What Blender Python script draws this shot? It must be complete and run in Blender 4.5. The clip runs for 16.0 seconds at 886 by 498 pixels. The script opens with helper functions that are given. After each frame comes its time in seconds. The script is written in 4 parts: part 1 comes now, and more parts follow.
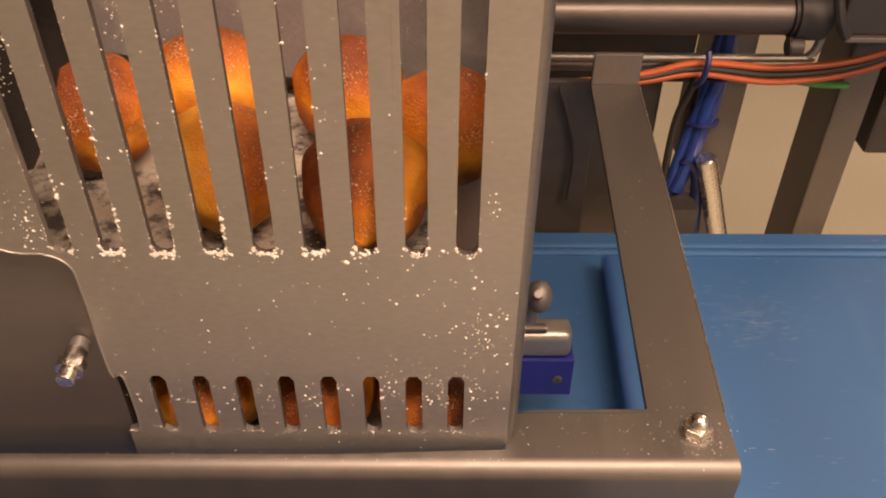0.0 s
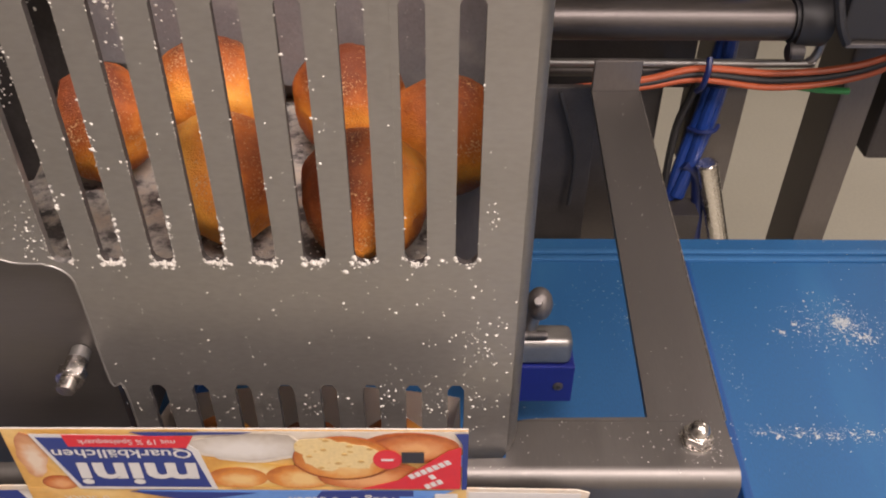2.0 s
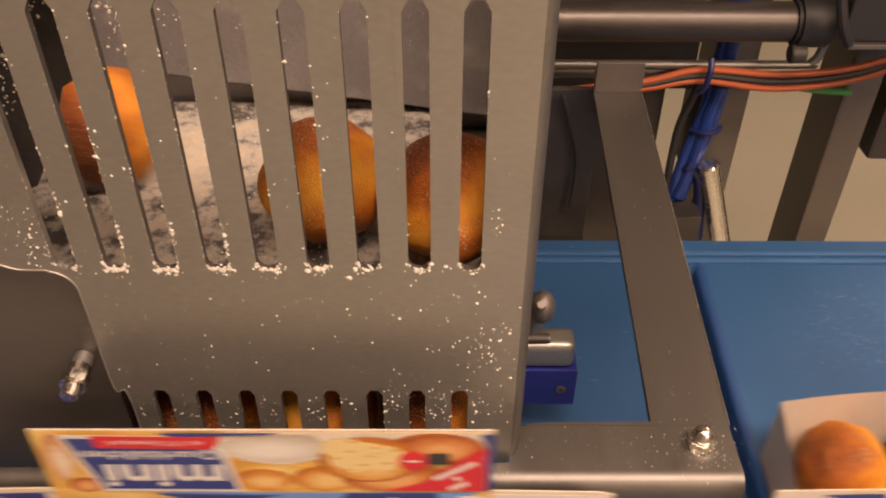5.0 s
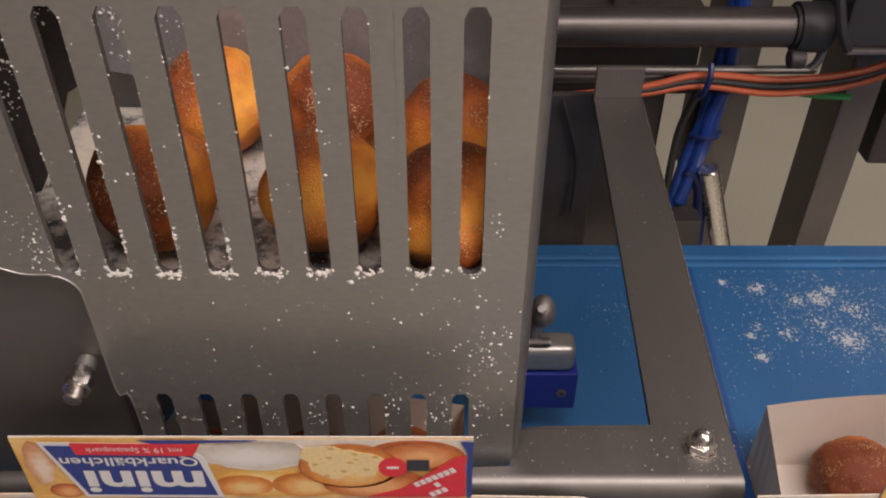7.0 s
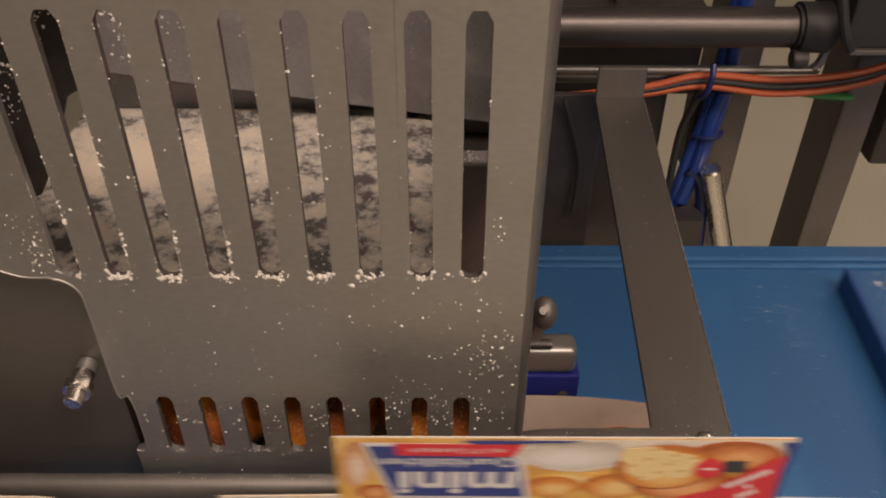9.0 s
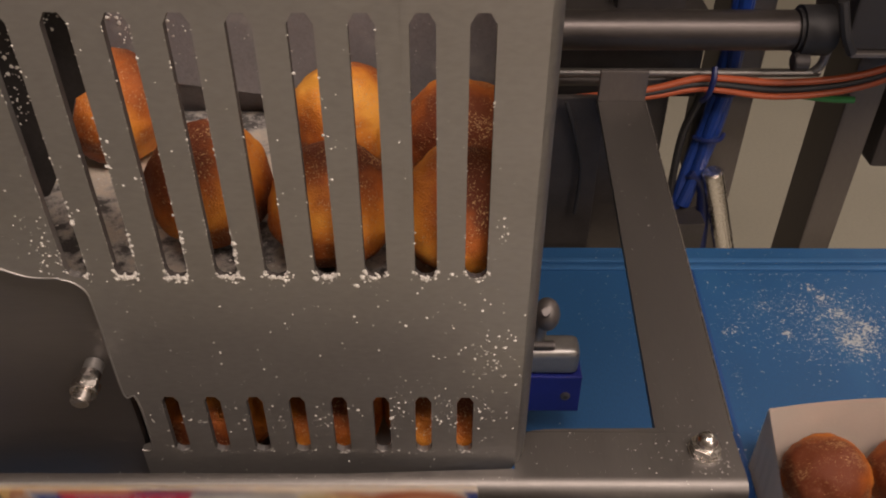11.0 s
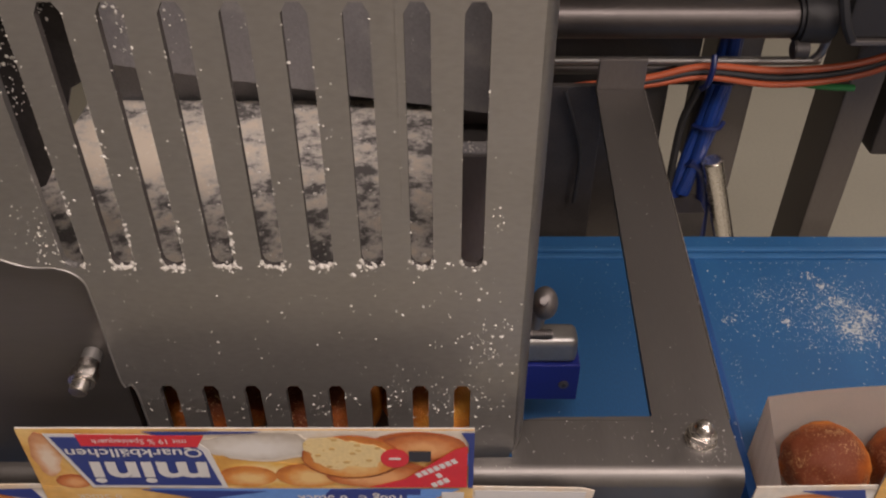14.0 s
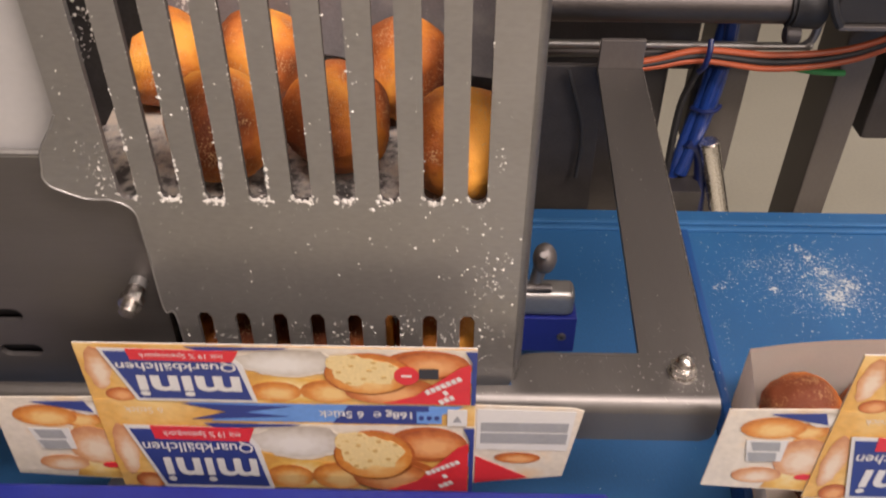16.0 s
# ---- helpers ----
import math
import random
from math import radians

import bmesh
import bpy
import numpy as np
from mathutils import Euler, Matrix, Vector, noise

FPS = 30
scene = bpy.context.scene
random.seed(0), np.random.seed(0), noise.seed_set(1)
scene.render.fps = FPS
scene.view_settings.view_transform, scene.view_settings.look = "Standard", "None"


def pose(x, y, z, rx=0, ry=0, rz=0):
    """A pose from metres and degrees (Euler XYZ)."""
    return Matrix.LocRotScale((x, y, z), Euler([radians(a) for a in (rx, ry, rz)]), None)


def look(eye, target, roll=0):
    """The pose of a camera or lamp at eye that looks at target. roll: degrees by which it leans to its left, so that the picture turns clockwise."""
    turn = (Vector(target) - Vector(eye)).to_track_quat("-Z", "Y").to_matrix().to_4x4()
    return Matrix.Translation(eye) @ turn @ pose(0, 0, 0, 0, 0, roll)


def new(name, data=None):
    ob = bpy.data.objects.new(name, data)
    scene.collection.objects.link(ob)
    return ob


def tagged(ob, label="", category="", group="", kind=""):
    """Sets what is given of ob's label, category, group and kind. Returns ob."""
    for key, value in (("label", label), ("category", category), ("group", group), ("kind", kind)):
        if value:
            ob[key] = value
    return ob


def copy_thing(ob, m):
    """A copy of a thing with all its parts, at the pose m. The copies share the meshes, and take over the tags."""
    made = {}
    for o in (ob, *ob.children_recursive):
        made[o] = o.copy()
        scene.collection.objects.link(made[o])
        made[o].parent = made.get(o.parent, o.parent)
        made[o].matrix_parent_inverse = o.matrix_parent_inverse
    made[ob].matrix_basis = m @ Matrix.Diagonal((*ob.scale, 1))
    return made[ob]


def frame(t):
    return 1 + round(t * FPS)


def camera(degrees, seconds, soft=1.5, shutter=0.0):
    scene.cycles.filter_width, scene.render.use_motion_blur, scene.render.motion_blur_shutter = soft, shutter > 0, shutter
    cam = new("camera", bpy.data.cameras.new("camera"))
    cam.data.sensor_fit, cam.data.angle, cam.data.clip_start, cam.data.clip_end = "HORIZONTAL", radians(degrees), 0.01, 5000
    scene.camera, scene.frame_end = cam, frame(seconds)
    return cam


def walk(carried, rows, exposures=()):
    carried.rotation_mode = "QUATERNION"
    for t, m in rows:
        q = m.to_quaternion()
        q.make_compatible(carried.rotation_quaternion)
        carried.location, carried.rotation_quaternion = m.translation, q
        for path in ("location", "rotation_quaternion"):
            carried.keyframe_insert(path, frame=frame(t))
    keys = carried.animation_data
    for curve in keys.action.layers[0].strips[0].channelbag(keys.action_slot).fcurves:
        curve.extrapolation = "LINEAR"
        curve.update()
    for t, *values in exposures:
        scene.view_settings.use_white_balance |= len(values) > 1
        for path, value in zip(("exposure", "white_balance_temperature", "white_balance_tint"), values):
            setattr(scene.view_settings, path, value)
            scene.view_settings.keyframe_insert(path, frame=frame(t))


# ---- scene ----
cam = camera(54.7, 16.0, soft=2.0, shutter=0.5)
PATH = [
    (0, (0.043, -0.237, 1.301), (0.056, 1.318, 0.043), 0.6),
    (0.5, (0.043, -0.237, 1.302), (0.056, 1.318, 0.043), 0.6),
    (1, (0.044, -0.236, 1.302), (0.056, 1.321, 0.048), 0.6),
    (1.5, (0.044, -0.236, 1.303), (0.056, 1.323, 0.05), 0.6),
    (2, (0.044, -0.236, 1.303), (0.052, 1.324, 0.051), 0.4),
    (2.5, (0.043, -0.236, 1.303), (0.051, 1.322, 0.05), 0.3),
    (3, (0.045, -0.236, 1.303), (0.049, 1.32, 0.047), 0.2),
    (3.5, (0.044, -0.236, 1.304), (0.049, 1.32, 0.047), 0.2),
    (4, (0.043, -0.234, 1.304), (0.049, 1.322, 0.047), 0.2),
    (6.5, (0.043, -0.235, 1.306), (0.048, 1.329, 0.06), 0.4),
    (7, (0.043, -0.236, 1.306), (0.047, 1.329, 0.061), 0.2),
    (7.5, (0.043, -0.236, 1.307), (0.048, 1.326, 0.058), 0.2),
    (8, (0.043, -0.236, 1.306), (0.045, 1.326, 0.057), 0.2),
    (8.5, (0.043, -0.235, 1.306), (0.045, 1.329, 0.059), 0.2),
    (9, (0.043, -0.234, 1.307), (0.044, 1.328, 0.058), 0.2),
    (11.5, (0.042, -0.237, 1.308), (0.037, 1.332, 0.068), 0.0),
    (12, (0.042, -0.237, 1.309), (0.034, 1.333, 0.07), -0.1),
    (12.5, (0.041, -0.237, 1.308), (0.03, 1.332, 0.067), -0.2),
    (13, (0.043, -0.237, 1.308), (0.028, 1.331, 0.066), -0.3),
    (13.5, (0.043, -0.236, 1.307), (0.031, 1.327, 0.06), -0.3),
    (14, (0.044, -0.237, 1.308), (0.038, 1.315, 0.045), -0.1),
    (14.5, (0.044, -0.24, 1.304), (0.051, 1.272, -0.005), 0.1),
    (15, (0.043, -0.239, 1.305), (0.045, 1.274, -0.002), 0.1),
    (15.5, (0.041, -0.258, 1.315), (0.016, 1.301, 0.062), -0.4),
    (16, (0.044, -0.285, 1.315), (0.02, 1.264, 0.051), 0.3),
]
EXPOSURES = [(0.0, 0.09, 10300, 23), (1.2, 0.04, 10000, 24), (1.6, -0.01, 6700, 11), (3.0, -0.06, 6500, 10), (3.5, -0.04, 7700, 13), (4.1, -0.11, 9800, 21),
             (5.6, -0.21, 9000, 18), (6.5, -0.45, 6500, 10), (8.6, -0.56, 6400, 9), (9.2, -0.66, 8100, 13), (10.8, -0.76, 7400, 12),
             (11.5, -0.88, 6500, 10), (13.9, -0.75, 6600, 10), (14.6, 0.05, 6800, 11), (16.0, -0.02, 6600, 10)]
walk(cam, [(t, look(eye, target, roll)) for t, eye, target, roll in PATH], EXPOSURES)

# ---- light: weak even ambient and three unseen overhead lamps ----
world = bpy.data.worlds.new("world")
scene.world = world
world.use_nodes = True
world.node_tree.nodes["Background"].inputs[0].default_value = (1.0, 0.87, 0.84, 1)
world.node_tree.nodes["Background"].inputs[1].default_value = 0.14


def unseen_lamp(x, y, z, power, sx, sy):
    data = bpy.data.lights.new("ceiling_lamp_light", "AREA")
    data.shape, data.size, data.size_y, data.energy, data.color = "RECTANGLE", sx, sy, power, (1.0, 0.85, 0.81)
    ob = new("ceiling_lamp_light", data)
    ob.matrix_basis = pose(x, y, z)
    return ob


unseen_lamp(0.40, -0.43, 2.10, 27, 1.1, 0.34)
# added at the right front to brighten the guard's right side
unseen_lamp(1.65, -2.05, 2.36, 50, 1.2, 0.35)
# added to brighten the floor behind the belt
unseen_lamp(1.9, 1.3, 2.36, 17, 1.2, 0.35)


# ---- materials ----
def mat(name, base, rough=0.5, metal=0.0, vary=0.12, scale=40.0, bump=0.0, fine=400.0, stretch=(1, 1, 1), second=None, amount=0.5, spread=0.08):
    """A surface with two scales of colour change, and fine relief."""
    m = bpy.data.materials.new(name)
    m.use_nodes = True
    nt = m.node_tree
    n, l = nt.nodes, nt.links
    bsdf = n["Principled BSDF"]
    bsdf.inputs["Roughness"].default_value = rough
    bsdf.inputs["Metallic"].default_value = metal
    coord = n.new("ShaderNodeTexCoord")
    mapping = n.new("ShaderNodeMapping")
    mapping.inputs["Scale"].default_value = stretch
    l.new(coord.outputs["Object"], mapping.inputs["Vector"])
    big = n.new("ShaderNodeTexNoise")
    big.inputs["Scale"].default_value, big.inputs["Detail"].default_value = scale, 5
    small = n.new("ShaderNodeTexNoise")
    small.inputs["Scale"].default_value, small.inputs["Detail"].default_value = fine, 3
    l.new(mapping.outputs[0], big.inputs["Vector"])
    l.new(mapping.outputs[0], small.inputs["Vector"])
    add = n.new("ShaderNodeMath")
    add.operation = "ADD"
    l.new(big.outputs["Fac"], add.inputs[0])
    l.new(small.outputs["Fac"], add.inputs[1])
    half = n.new("ShaderNodeMapRange")
    half.inputs["From Min"].default_value, half.inputs["From Max"].default_value = 0.65, 1.35
    l.new(add.outputs[0], half.inputs["Value"])
    ramp = n.new("ShaderNodeMix")
    ramp.data_type = "RGBA"
    lo = tuple(c * (1 - vary) for c in base)
    hi = tuple(min(1, c * (1 + vary)) for c in base)
    ramp.inputs[6].default_value, ramp.inputs[7].default_value = (*lo, 1), (*hi, 1)
    l.new(half.outputs[0], ramp.inputs[0])
    out = ramp.outputs[2]
    if second:
        edge = n.new("ShaderNodeMapRange")
        edge.inputs["From Min"].default_value, edge.inputs["From Max"].default_value = 1 - amount, 1 - amount + spread
        l.new(big.outputs["Fac"], edge.inputs["Value"])
        mix = n.new("ShaderNodeMix")
        mix.data_type = "RGBA"
        mix.inputs[7].default_value = (*second, 1)
        l.new(edge.outputs[0], mix.inputs[0])
        l.new(out, mix.inputs[6])
        out = mix.outputs[2]
    l.new(out, bsdf.inputs["Base Color"])
    rr = n.new("ShaderNodeMapRange")
    rr.inputs["To Min"].default_value, rr.inputs["To Max"].default_value = max(0.03, rough - 0.07), min(1, rough + 0.07)
    l.new(half.outputs[0], rr.inputs["Value"])
    l.new(rr.outputs[0], bsdf.inputs["Roughness"])
    if bump:
        b = n.new("ShaderNodeBump")
        b.inputs["Strength"].default_value, b.inputs["Distance"].default_value = bump, 0.001
        l.new(small.outputs["Fac"], b.inputs["Height"])
        l.new(b.outputs[0], bsdf.inputs["Normal"])
    return m


STEEL = mat("brushed_steel", (0.355, 0.345, 0.331), 0.46, 0.84, 0.10, 14, 0.008, 380, (0.6, 1, 1.3))
# dark colour for the slot walls holds their shade as well as grime
CUT_STEEL = mat("shaded_grimy_cut_steel", (0.07, 0.062, 0.058), 0.7, 0.3, 0.3, 90, 0.2, 700)
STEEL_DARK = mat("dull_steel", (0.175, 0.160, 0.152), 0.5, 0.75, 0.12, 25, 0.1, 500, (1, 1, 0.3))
STEEL_BRIGHT = mat("polished_steel", (0.70, 0.67, 0.635), 0.24, 1.0, 0.08, 200, 0.05, 900)
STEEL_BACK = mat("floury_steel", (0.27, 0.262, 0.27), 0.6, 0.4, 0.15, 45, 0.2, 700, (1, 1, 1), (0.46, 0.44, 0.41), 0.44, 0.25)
ROLLER = mat("roller_steel", (0.092, 0.082, 0.078), 0.40, 0.75, 0.12, 25, 0.05, 500, (0.3, 1, 1))
BLACK = mat("black_metal", (0.052, 0.047, 0.046), 0.45, 0.3, 0.25, 60, 0.1, 500)
GATE_STRIP = mat("floured_strip", (0.22, 0.21, 0.20), 0.85, 0.1, 0.35, 110, 0.5, 900, (1, 1, 1), (0.52, 0.48, 0.43), 0.54, 0.2)
GATE_PALE = mat("worn_gate", (0.60, 0.575, 0.55), 0.6, 0.1, 0.12, 60, 0.2, 700, (1, 1, 1), (0.70, 0.67, 0.63), 0.5, 0.2)
SUGAR = mat("spilt_sugar", (0.42, 0.465, 0.50), 0.8, 0.0, 0.25, 300, 0.3, 2000)
FLOUR = mat("flour", (0.66, 0.635, 0.59), 0.95, 0.0, 0.06, 300, 0.3, 2000)
BELT = mat("belt_blue", (0.019, 0.106, 0.268), 0.56, 0.0, 0.14, 14, 0.15, 900, (1, 0.35, 1), (0.030, 0.140, 0.310), 0.44, 0.2)
PUSHER = mat("pusher_blue", (0.010, 0.066, 0.230), 0.5, 0.0, 0.14, 30, 0.15, 900)
BELT_WORN = mat("belt_worn", (0.036, 0.145, 0.335), 0.55, 0.0, 0.2, 20, 0.2, 900)
FRAME_STEEL = mat("frame_steel", (0.182, 0.171, 0.161), 0.47, 0.88, 0.08, 18, 0.045, 500, (3, 0.25, 1))
SIDE_STEEL = mat("side_steel", (0.20, 0.186, 0.179), 0.46, 0.85, 0.08, 18, 0.10, 500, (0.25, 1, 3))
BLUE_PLASTIC = mat("blue_plastic", (0.011, 0.020, 0.19), 0.42, 0.0, 0.1, 60, 0.1, 700)
NAVY = mat("navy_hose", (0.008, 0.018, 0.095), 0.4, 0.0, 0.2, 80, 0.1, 600)
HOSE_BLUE = mat("blue_hose", (0.010, 0.042, 0.23), 0.35, 0.0, 0.2, 80, 0.1, 600)
ORANGE = mat("orange_sheath", (0.43, 0.088, 0.030), 0.45, 0.0, 0.1, 60, 0.1, 600)
GREEN = mat("green_sheath", (0.03, 0.22, 0.06), 0.5, 0.0, 0.1, 60)
RUBBER = mat("black_rubber", (0.02, 0.02, 0.022), 0.55, 0.0, 0.2, 60)
PALE = mat("pale_paint", (0.46, 0.45, 0.44), 0.5, 0.0, 0.04, 4, 0.05, 300)
WALLMAT = mat("plaster", (0.70, 0.68, 0.64), 0.9, 0.0, 0.05, 3, 0.1, 200)
FLOORMAT = mat("floor_resin", (0.62, 0.60, 0.50), 0.7, 0.0, 0.06, 3, 0.1, 120)
CARD = mat("card_white", (0.622, 0.596, 0.554), 0.75, 0.0, 0.04, 60, 0.1, 900)
CARD_IN = mat("card_inside", (0.80, 0.72, 0.635), 0.8, 0.0, 0.05, 60, 0.1, 900)
card_nodes = CARD_IN.node_tree.nodes
through_card = card_nodes.new("ShaderNodeBsdfTranslucent")
through_card.inputs[0].default_value = (0.86, 0.80, 0.72, 1)
card_mix = card_nodes.new("ShaderNodeMixShader")
card_mix.inputs[0].default_value = 0.25
CARD_IN.node_tree.links.new(card_nodes["Principled BSDF"].outputs[0], card_mix.inputs[1])
CARD_IN.node_tree.links.new(through_card.outputs[0], card_mix.inputs[2])
CARD_IN.node_tree.links.new(card_mix.outputs[0], card_nodes["Material Output"].inputs[0])
P_YELLOW = mat("print_yellow", (0.66, 0.38, 0.10), 0.4, 0.0, 0.16, 38, 0, 300, (1, 1, 1), (0.76, 0.60, 0.28), 0.55, 0.32)
P_CREAM = mat("print_cream", (0.64, 0.585, 0.50), 0.4, 0.0, 0.12, 40, 0, 300, (1, 1, 1), (0.68, 0.47, 0.26), 0.46, 0.25)
P_BLUE = mat("print_blue", (0.030, 0.048, 0.21), 0.35, 0.0, 0.05, 60)
P_SKY = mat("print_sky", (0.13, 0.28, 0.62), 0.35, 0.0, 0.1, 40)
P_RED = mat("print_red", (0.60, 0.03, 0.04), 0.35, 0.0, 0.08, 60)
P_WHITE = mat("print_white", (0.62, 0.615, 0.60), 0.4, 0.0, 0.04, 60)
P_GREY = mat("print_grey", (0.302, 0.311, 0.319), 0.4, 0.0, 0.1, 60)
P_BLACK = mat("print_black", (0.03, 0.03, 0.035), 0.4, 0.0, 0.1, 60)
P_BROWN = mat("print_brown", (0.36, 0.095, 0.022), 0.4, 0.0, 0.2, 90, 0, 500)
P_HOLE = mat("print_hole", (0.521, 0.336, 0.118), 0.4, 0.0, 0.1, 90)
P_CRUMB = mat("print_crumb", (0.706, 0.554, 0.277), 0.4, 0.0, 0.1, 300, 0, 700, (1, 1, 1), (0.554, 0.361, 0.118), 0.4, 0.1)


def picture(name, rim, middle, shine):
    """A printed photograph of something round: dark rim, bright middle, mottled."""
    m = mat(name, middle, 0.4, 0.0, 0.12, 120)
    nt = m.node_tree
    n, l = nt.nodes, nt.links
    coord = n.new("ShaderNodeTexCoord")
    mapping = n.new("ShaderNodeMapping")
    mapping.inputs["Scale"].default_value = (1.85, 0.0, 1.75)
    mapping.inputs["Location"].default_value = (-0.98, 0.0, -0.70)
    l.new(coord.outputs["Generated"], mapping.inputs["Vector"])
    ball = n.new("ShaderNodeTexGradient")
    ball.gradient_type = "SPHERICAL"
    l.new(mapping.outputs[0], ball.inputs["Vector"])
    fleck = n.new("ShaderNodeTexNoise")
    fleck.inputs["Scale"].default_value, fleck.inputs["Detail"].default_value = 260, 4
    l.new(coord.outputs["Object"], fleck.inputs["Vector"])
    mixed = n.new("ShaderNodeMath")
    mixed.operation = "MULTIPLY_ADD"
    mixed.inputs[1].default_value = 0.55
    l.new(fleck.outputs["Fac"], mixed.inputs[0])
    l.new(ball.outputs["Fac"], mixed.inputs[2])
    ramp = n.new("ShaderNodeValToRGB")
    e = ramp.color_ramp.elements
    e[0].position, e[0].color = 0.22, (*rim, 1)
    e[1].position, e[1].color = 1.05, (*shine, 1)
    e.new(0.58).color = (*middle, 1)
    l.new(mixed.outputs[0], ramp.inputs[0])
    l.new(ramp.outputs[0], n["Principled BSDF"].inputs["Base Color"])
    return m


P_BUN = picture("print_bun", (0.30, 0.070, 0.018), (0.52, 0.17, 0.045), (0.70, 0.36, 0.15))
P_ORANGE = picture("print_orange_bun", (0.42, 0.13, 0.022), (0.62, 0.25, 0.05), (0.74, 0.50, 0.20))
P_PALEBUN = picture("print_pale_bun", (0.46, 0.19, 0.08), (0.60, 0.33, 0.17), (0.70, 0.58, 0.45))
P_CURD = picture("print_curd", (0.40, 0.35, 0.29), (0.56, 0.52, 0.46), (0.68, 0.66, 0.62))
P_GOLD = picture("print_gold", (0.55, 0.28, 0.06), (0.68, 0.42, 0.10), (0.74, 0.60, 0.30))


def bun_material():
    """Fried dough: a golden belt, browner towards the poles, blotched, with sugar grains."""
    m = mat("fried_bun", (0.5, 0.2, 0.03), 0.6, 0.0, 0.3, 60, 0.7, 1300)
    nt = m.node_tree
    n, l = nt.nodes, nt.links
    bsdf = n["Principled BSDF"]
    coord = n.new("ShaderNodeTexCoord")
    sep = n.new("ShaderNodeSeparateXYZ")
    l.new(coord.outputs["Object"], sep.inputs[0])
    pole = n.new("ShaderNodeMath")
    pole.operation = "ABSOLUTE"
    l.new(sep.outputs["Z"], pole.inputs[0])
    scaled = n.new("ShaderNodeMath")
    scaled.operation = "MULTIPLY"
    scaled.inputs[1].default_value = 35.0
    l.new(pole.outputs[0], scaled.inputs[0])
    blot = n.new("ShaderNodeTexNoise")
    blot.inputs["Scale"].default_value, blot.inputs["Detail"].default_value, blot.inputs["Roughness"].default_value = 75, 6, 0.62
    info = n.new("ShaderNodeObjectInfo")
    l.new(coord.outputs["Object"], blot.inputs["Vector"])
    amp = n.new("ShaderNodeMath")
    amp.operation = "MULTIPLY_ADD"
    amp.inputs[1].default_value, amp.inputs[2].default_value = 1.1, -0.62
    l.new(blot.outputs["Fac"], amp.inputs[0])
    total = n.new("ShaderNodeMath")
    total.operation = "ADD"
    l.new(scaled.outputs[0], total.inputs[0])
    l.new(amp.outputs[0], total.inputs[1])
    tone = n.new("ShaderNodeMath")
    tone.operation = "MULTIPLY_ADD"
    tone.inputs[1].default_value = 0.42
    l.new(info.outputs["Random"], tone.inputs[0])
    l.new(total.outputs[0], tone.inputs[2])
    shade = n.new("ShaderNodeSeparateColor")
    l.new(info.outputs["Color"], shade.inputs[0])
    # a lower red in the object colour makes the bun browner
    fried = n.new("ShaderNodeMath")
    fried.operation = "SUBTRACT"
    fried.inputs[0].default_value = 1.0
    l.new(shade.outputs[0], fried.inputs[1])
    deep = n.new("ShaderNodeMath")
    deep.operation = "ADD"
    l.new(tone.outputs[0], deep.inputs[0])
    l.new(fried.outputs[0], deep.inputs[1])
    ramp = n.new("ShaderNodeValToRGB")
    stops = ramp.color_ramp
    stops.elements[0].position, stops.elements[0].color = 0.05, (0.86, 0.385, 0.055, 1)
    stops.elements[1].position, stops.elements[1].color = 0.95, (0.18, 0.038, 0.009, 1)
    for at, colour in ((0.34, (0.72, 0.25, 0.03, 1)), (0.62, (0.45, 0.115, 0.016, 1))):
        e = stops.elements.new(at)
        e.color = colour
    l.new(deep.outputs[0], ramp.inputs[0])
    grain = n.new("ShaderNodeTexNoise")
    grain.inputs["Scale"].default_value, grain.inputs["Detail"].default_value = 1250, 2
    drift = n.new("ShaderNodeMath")
    drift.operation = "MULTIPLY_ADD"
    drift.inputs[1].default_value = 0.62
    l.new(blot.outputs["Fac"], drift.inputs[0])
    l.new(grain.outputs["Fac"], drift.inputs[2])
    l.new(coord.outputs["Object"], grain.inputs["Vector"])
    thr = n.new("ShaderNodeMapRange")
    thr.inputs["From Min"].default_value, thr.inputs["From Max"].default_value = 0.925, 1.02
    l.new(drift.outputs[0], thr.inputs["Value"])
    mix = n.new("ShaderNodeMix")
    mix.data_type = "RGBA"
    mix.inputs[7].default_value = (0.64, 0.38, 0.18, 1)
    l.new(thr.outputs[0], mix.inputs[0])
    l.new(ramp.outputs[0], mix.inputs[6])
    l.new(mix.outputs[2], bsdf.inputs["Base Color"])
    return m


BUN = bun_material()


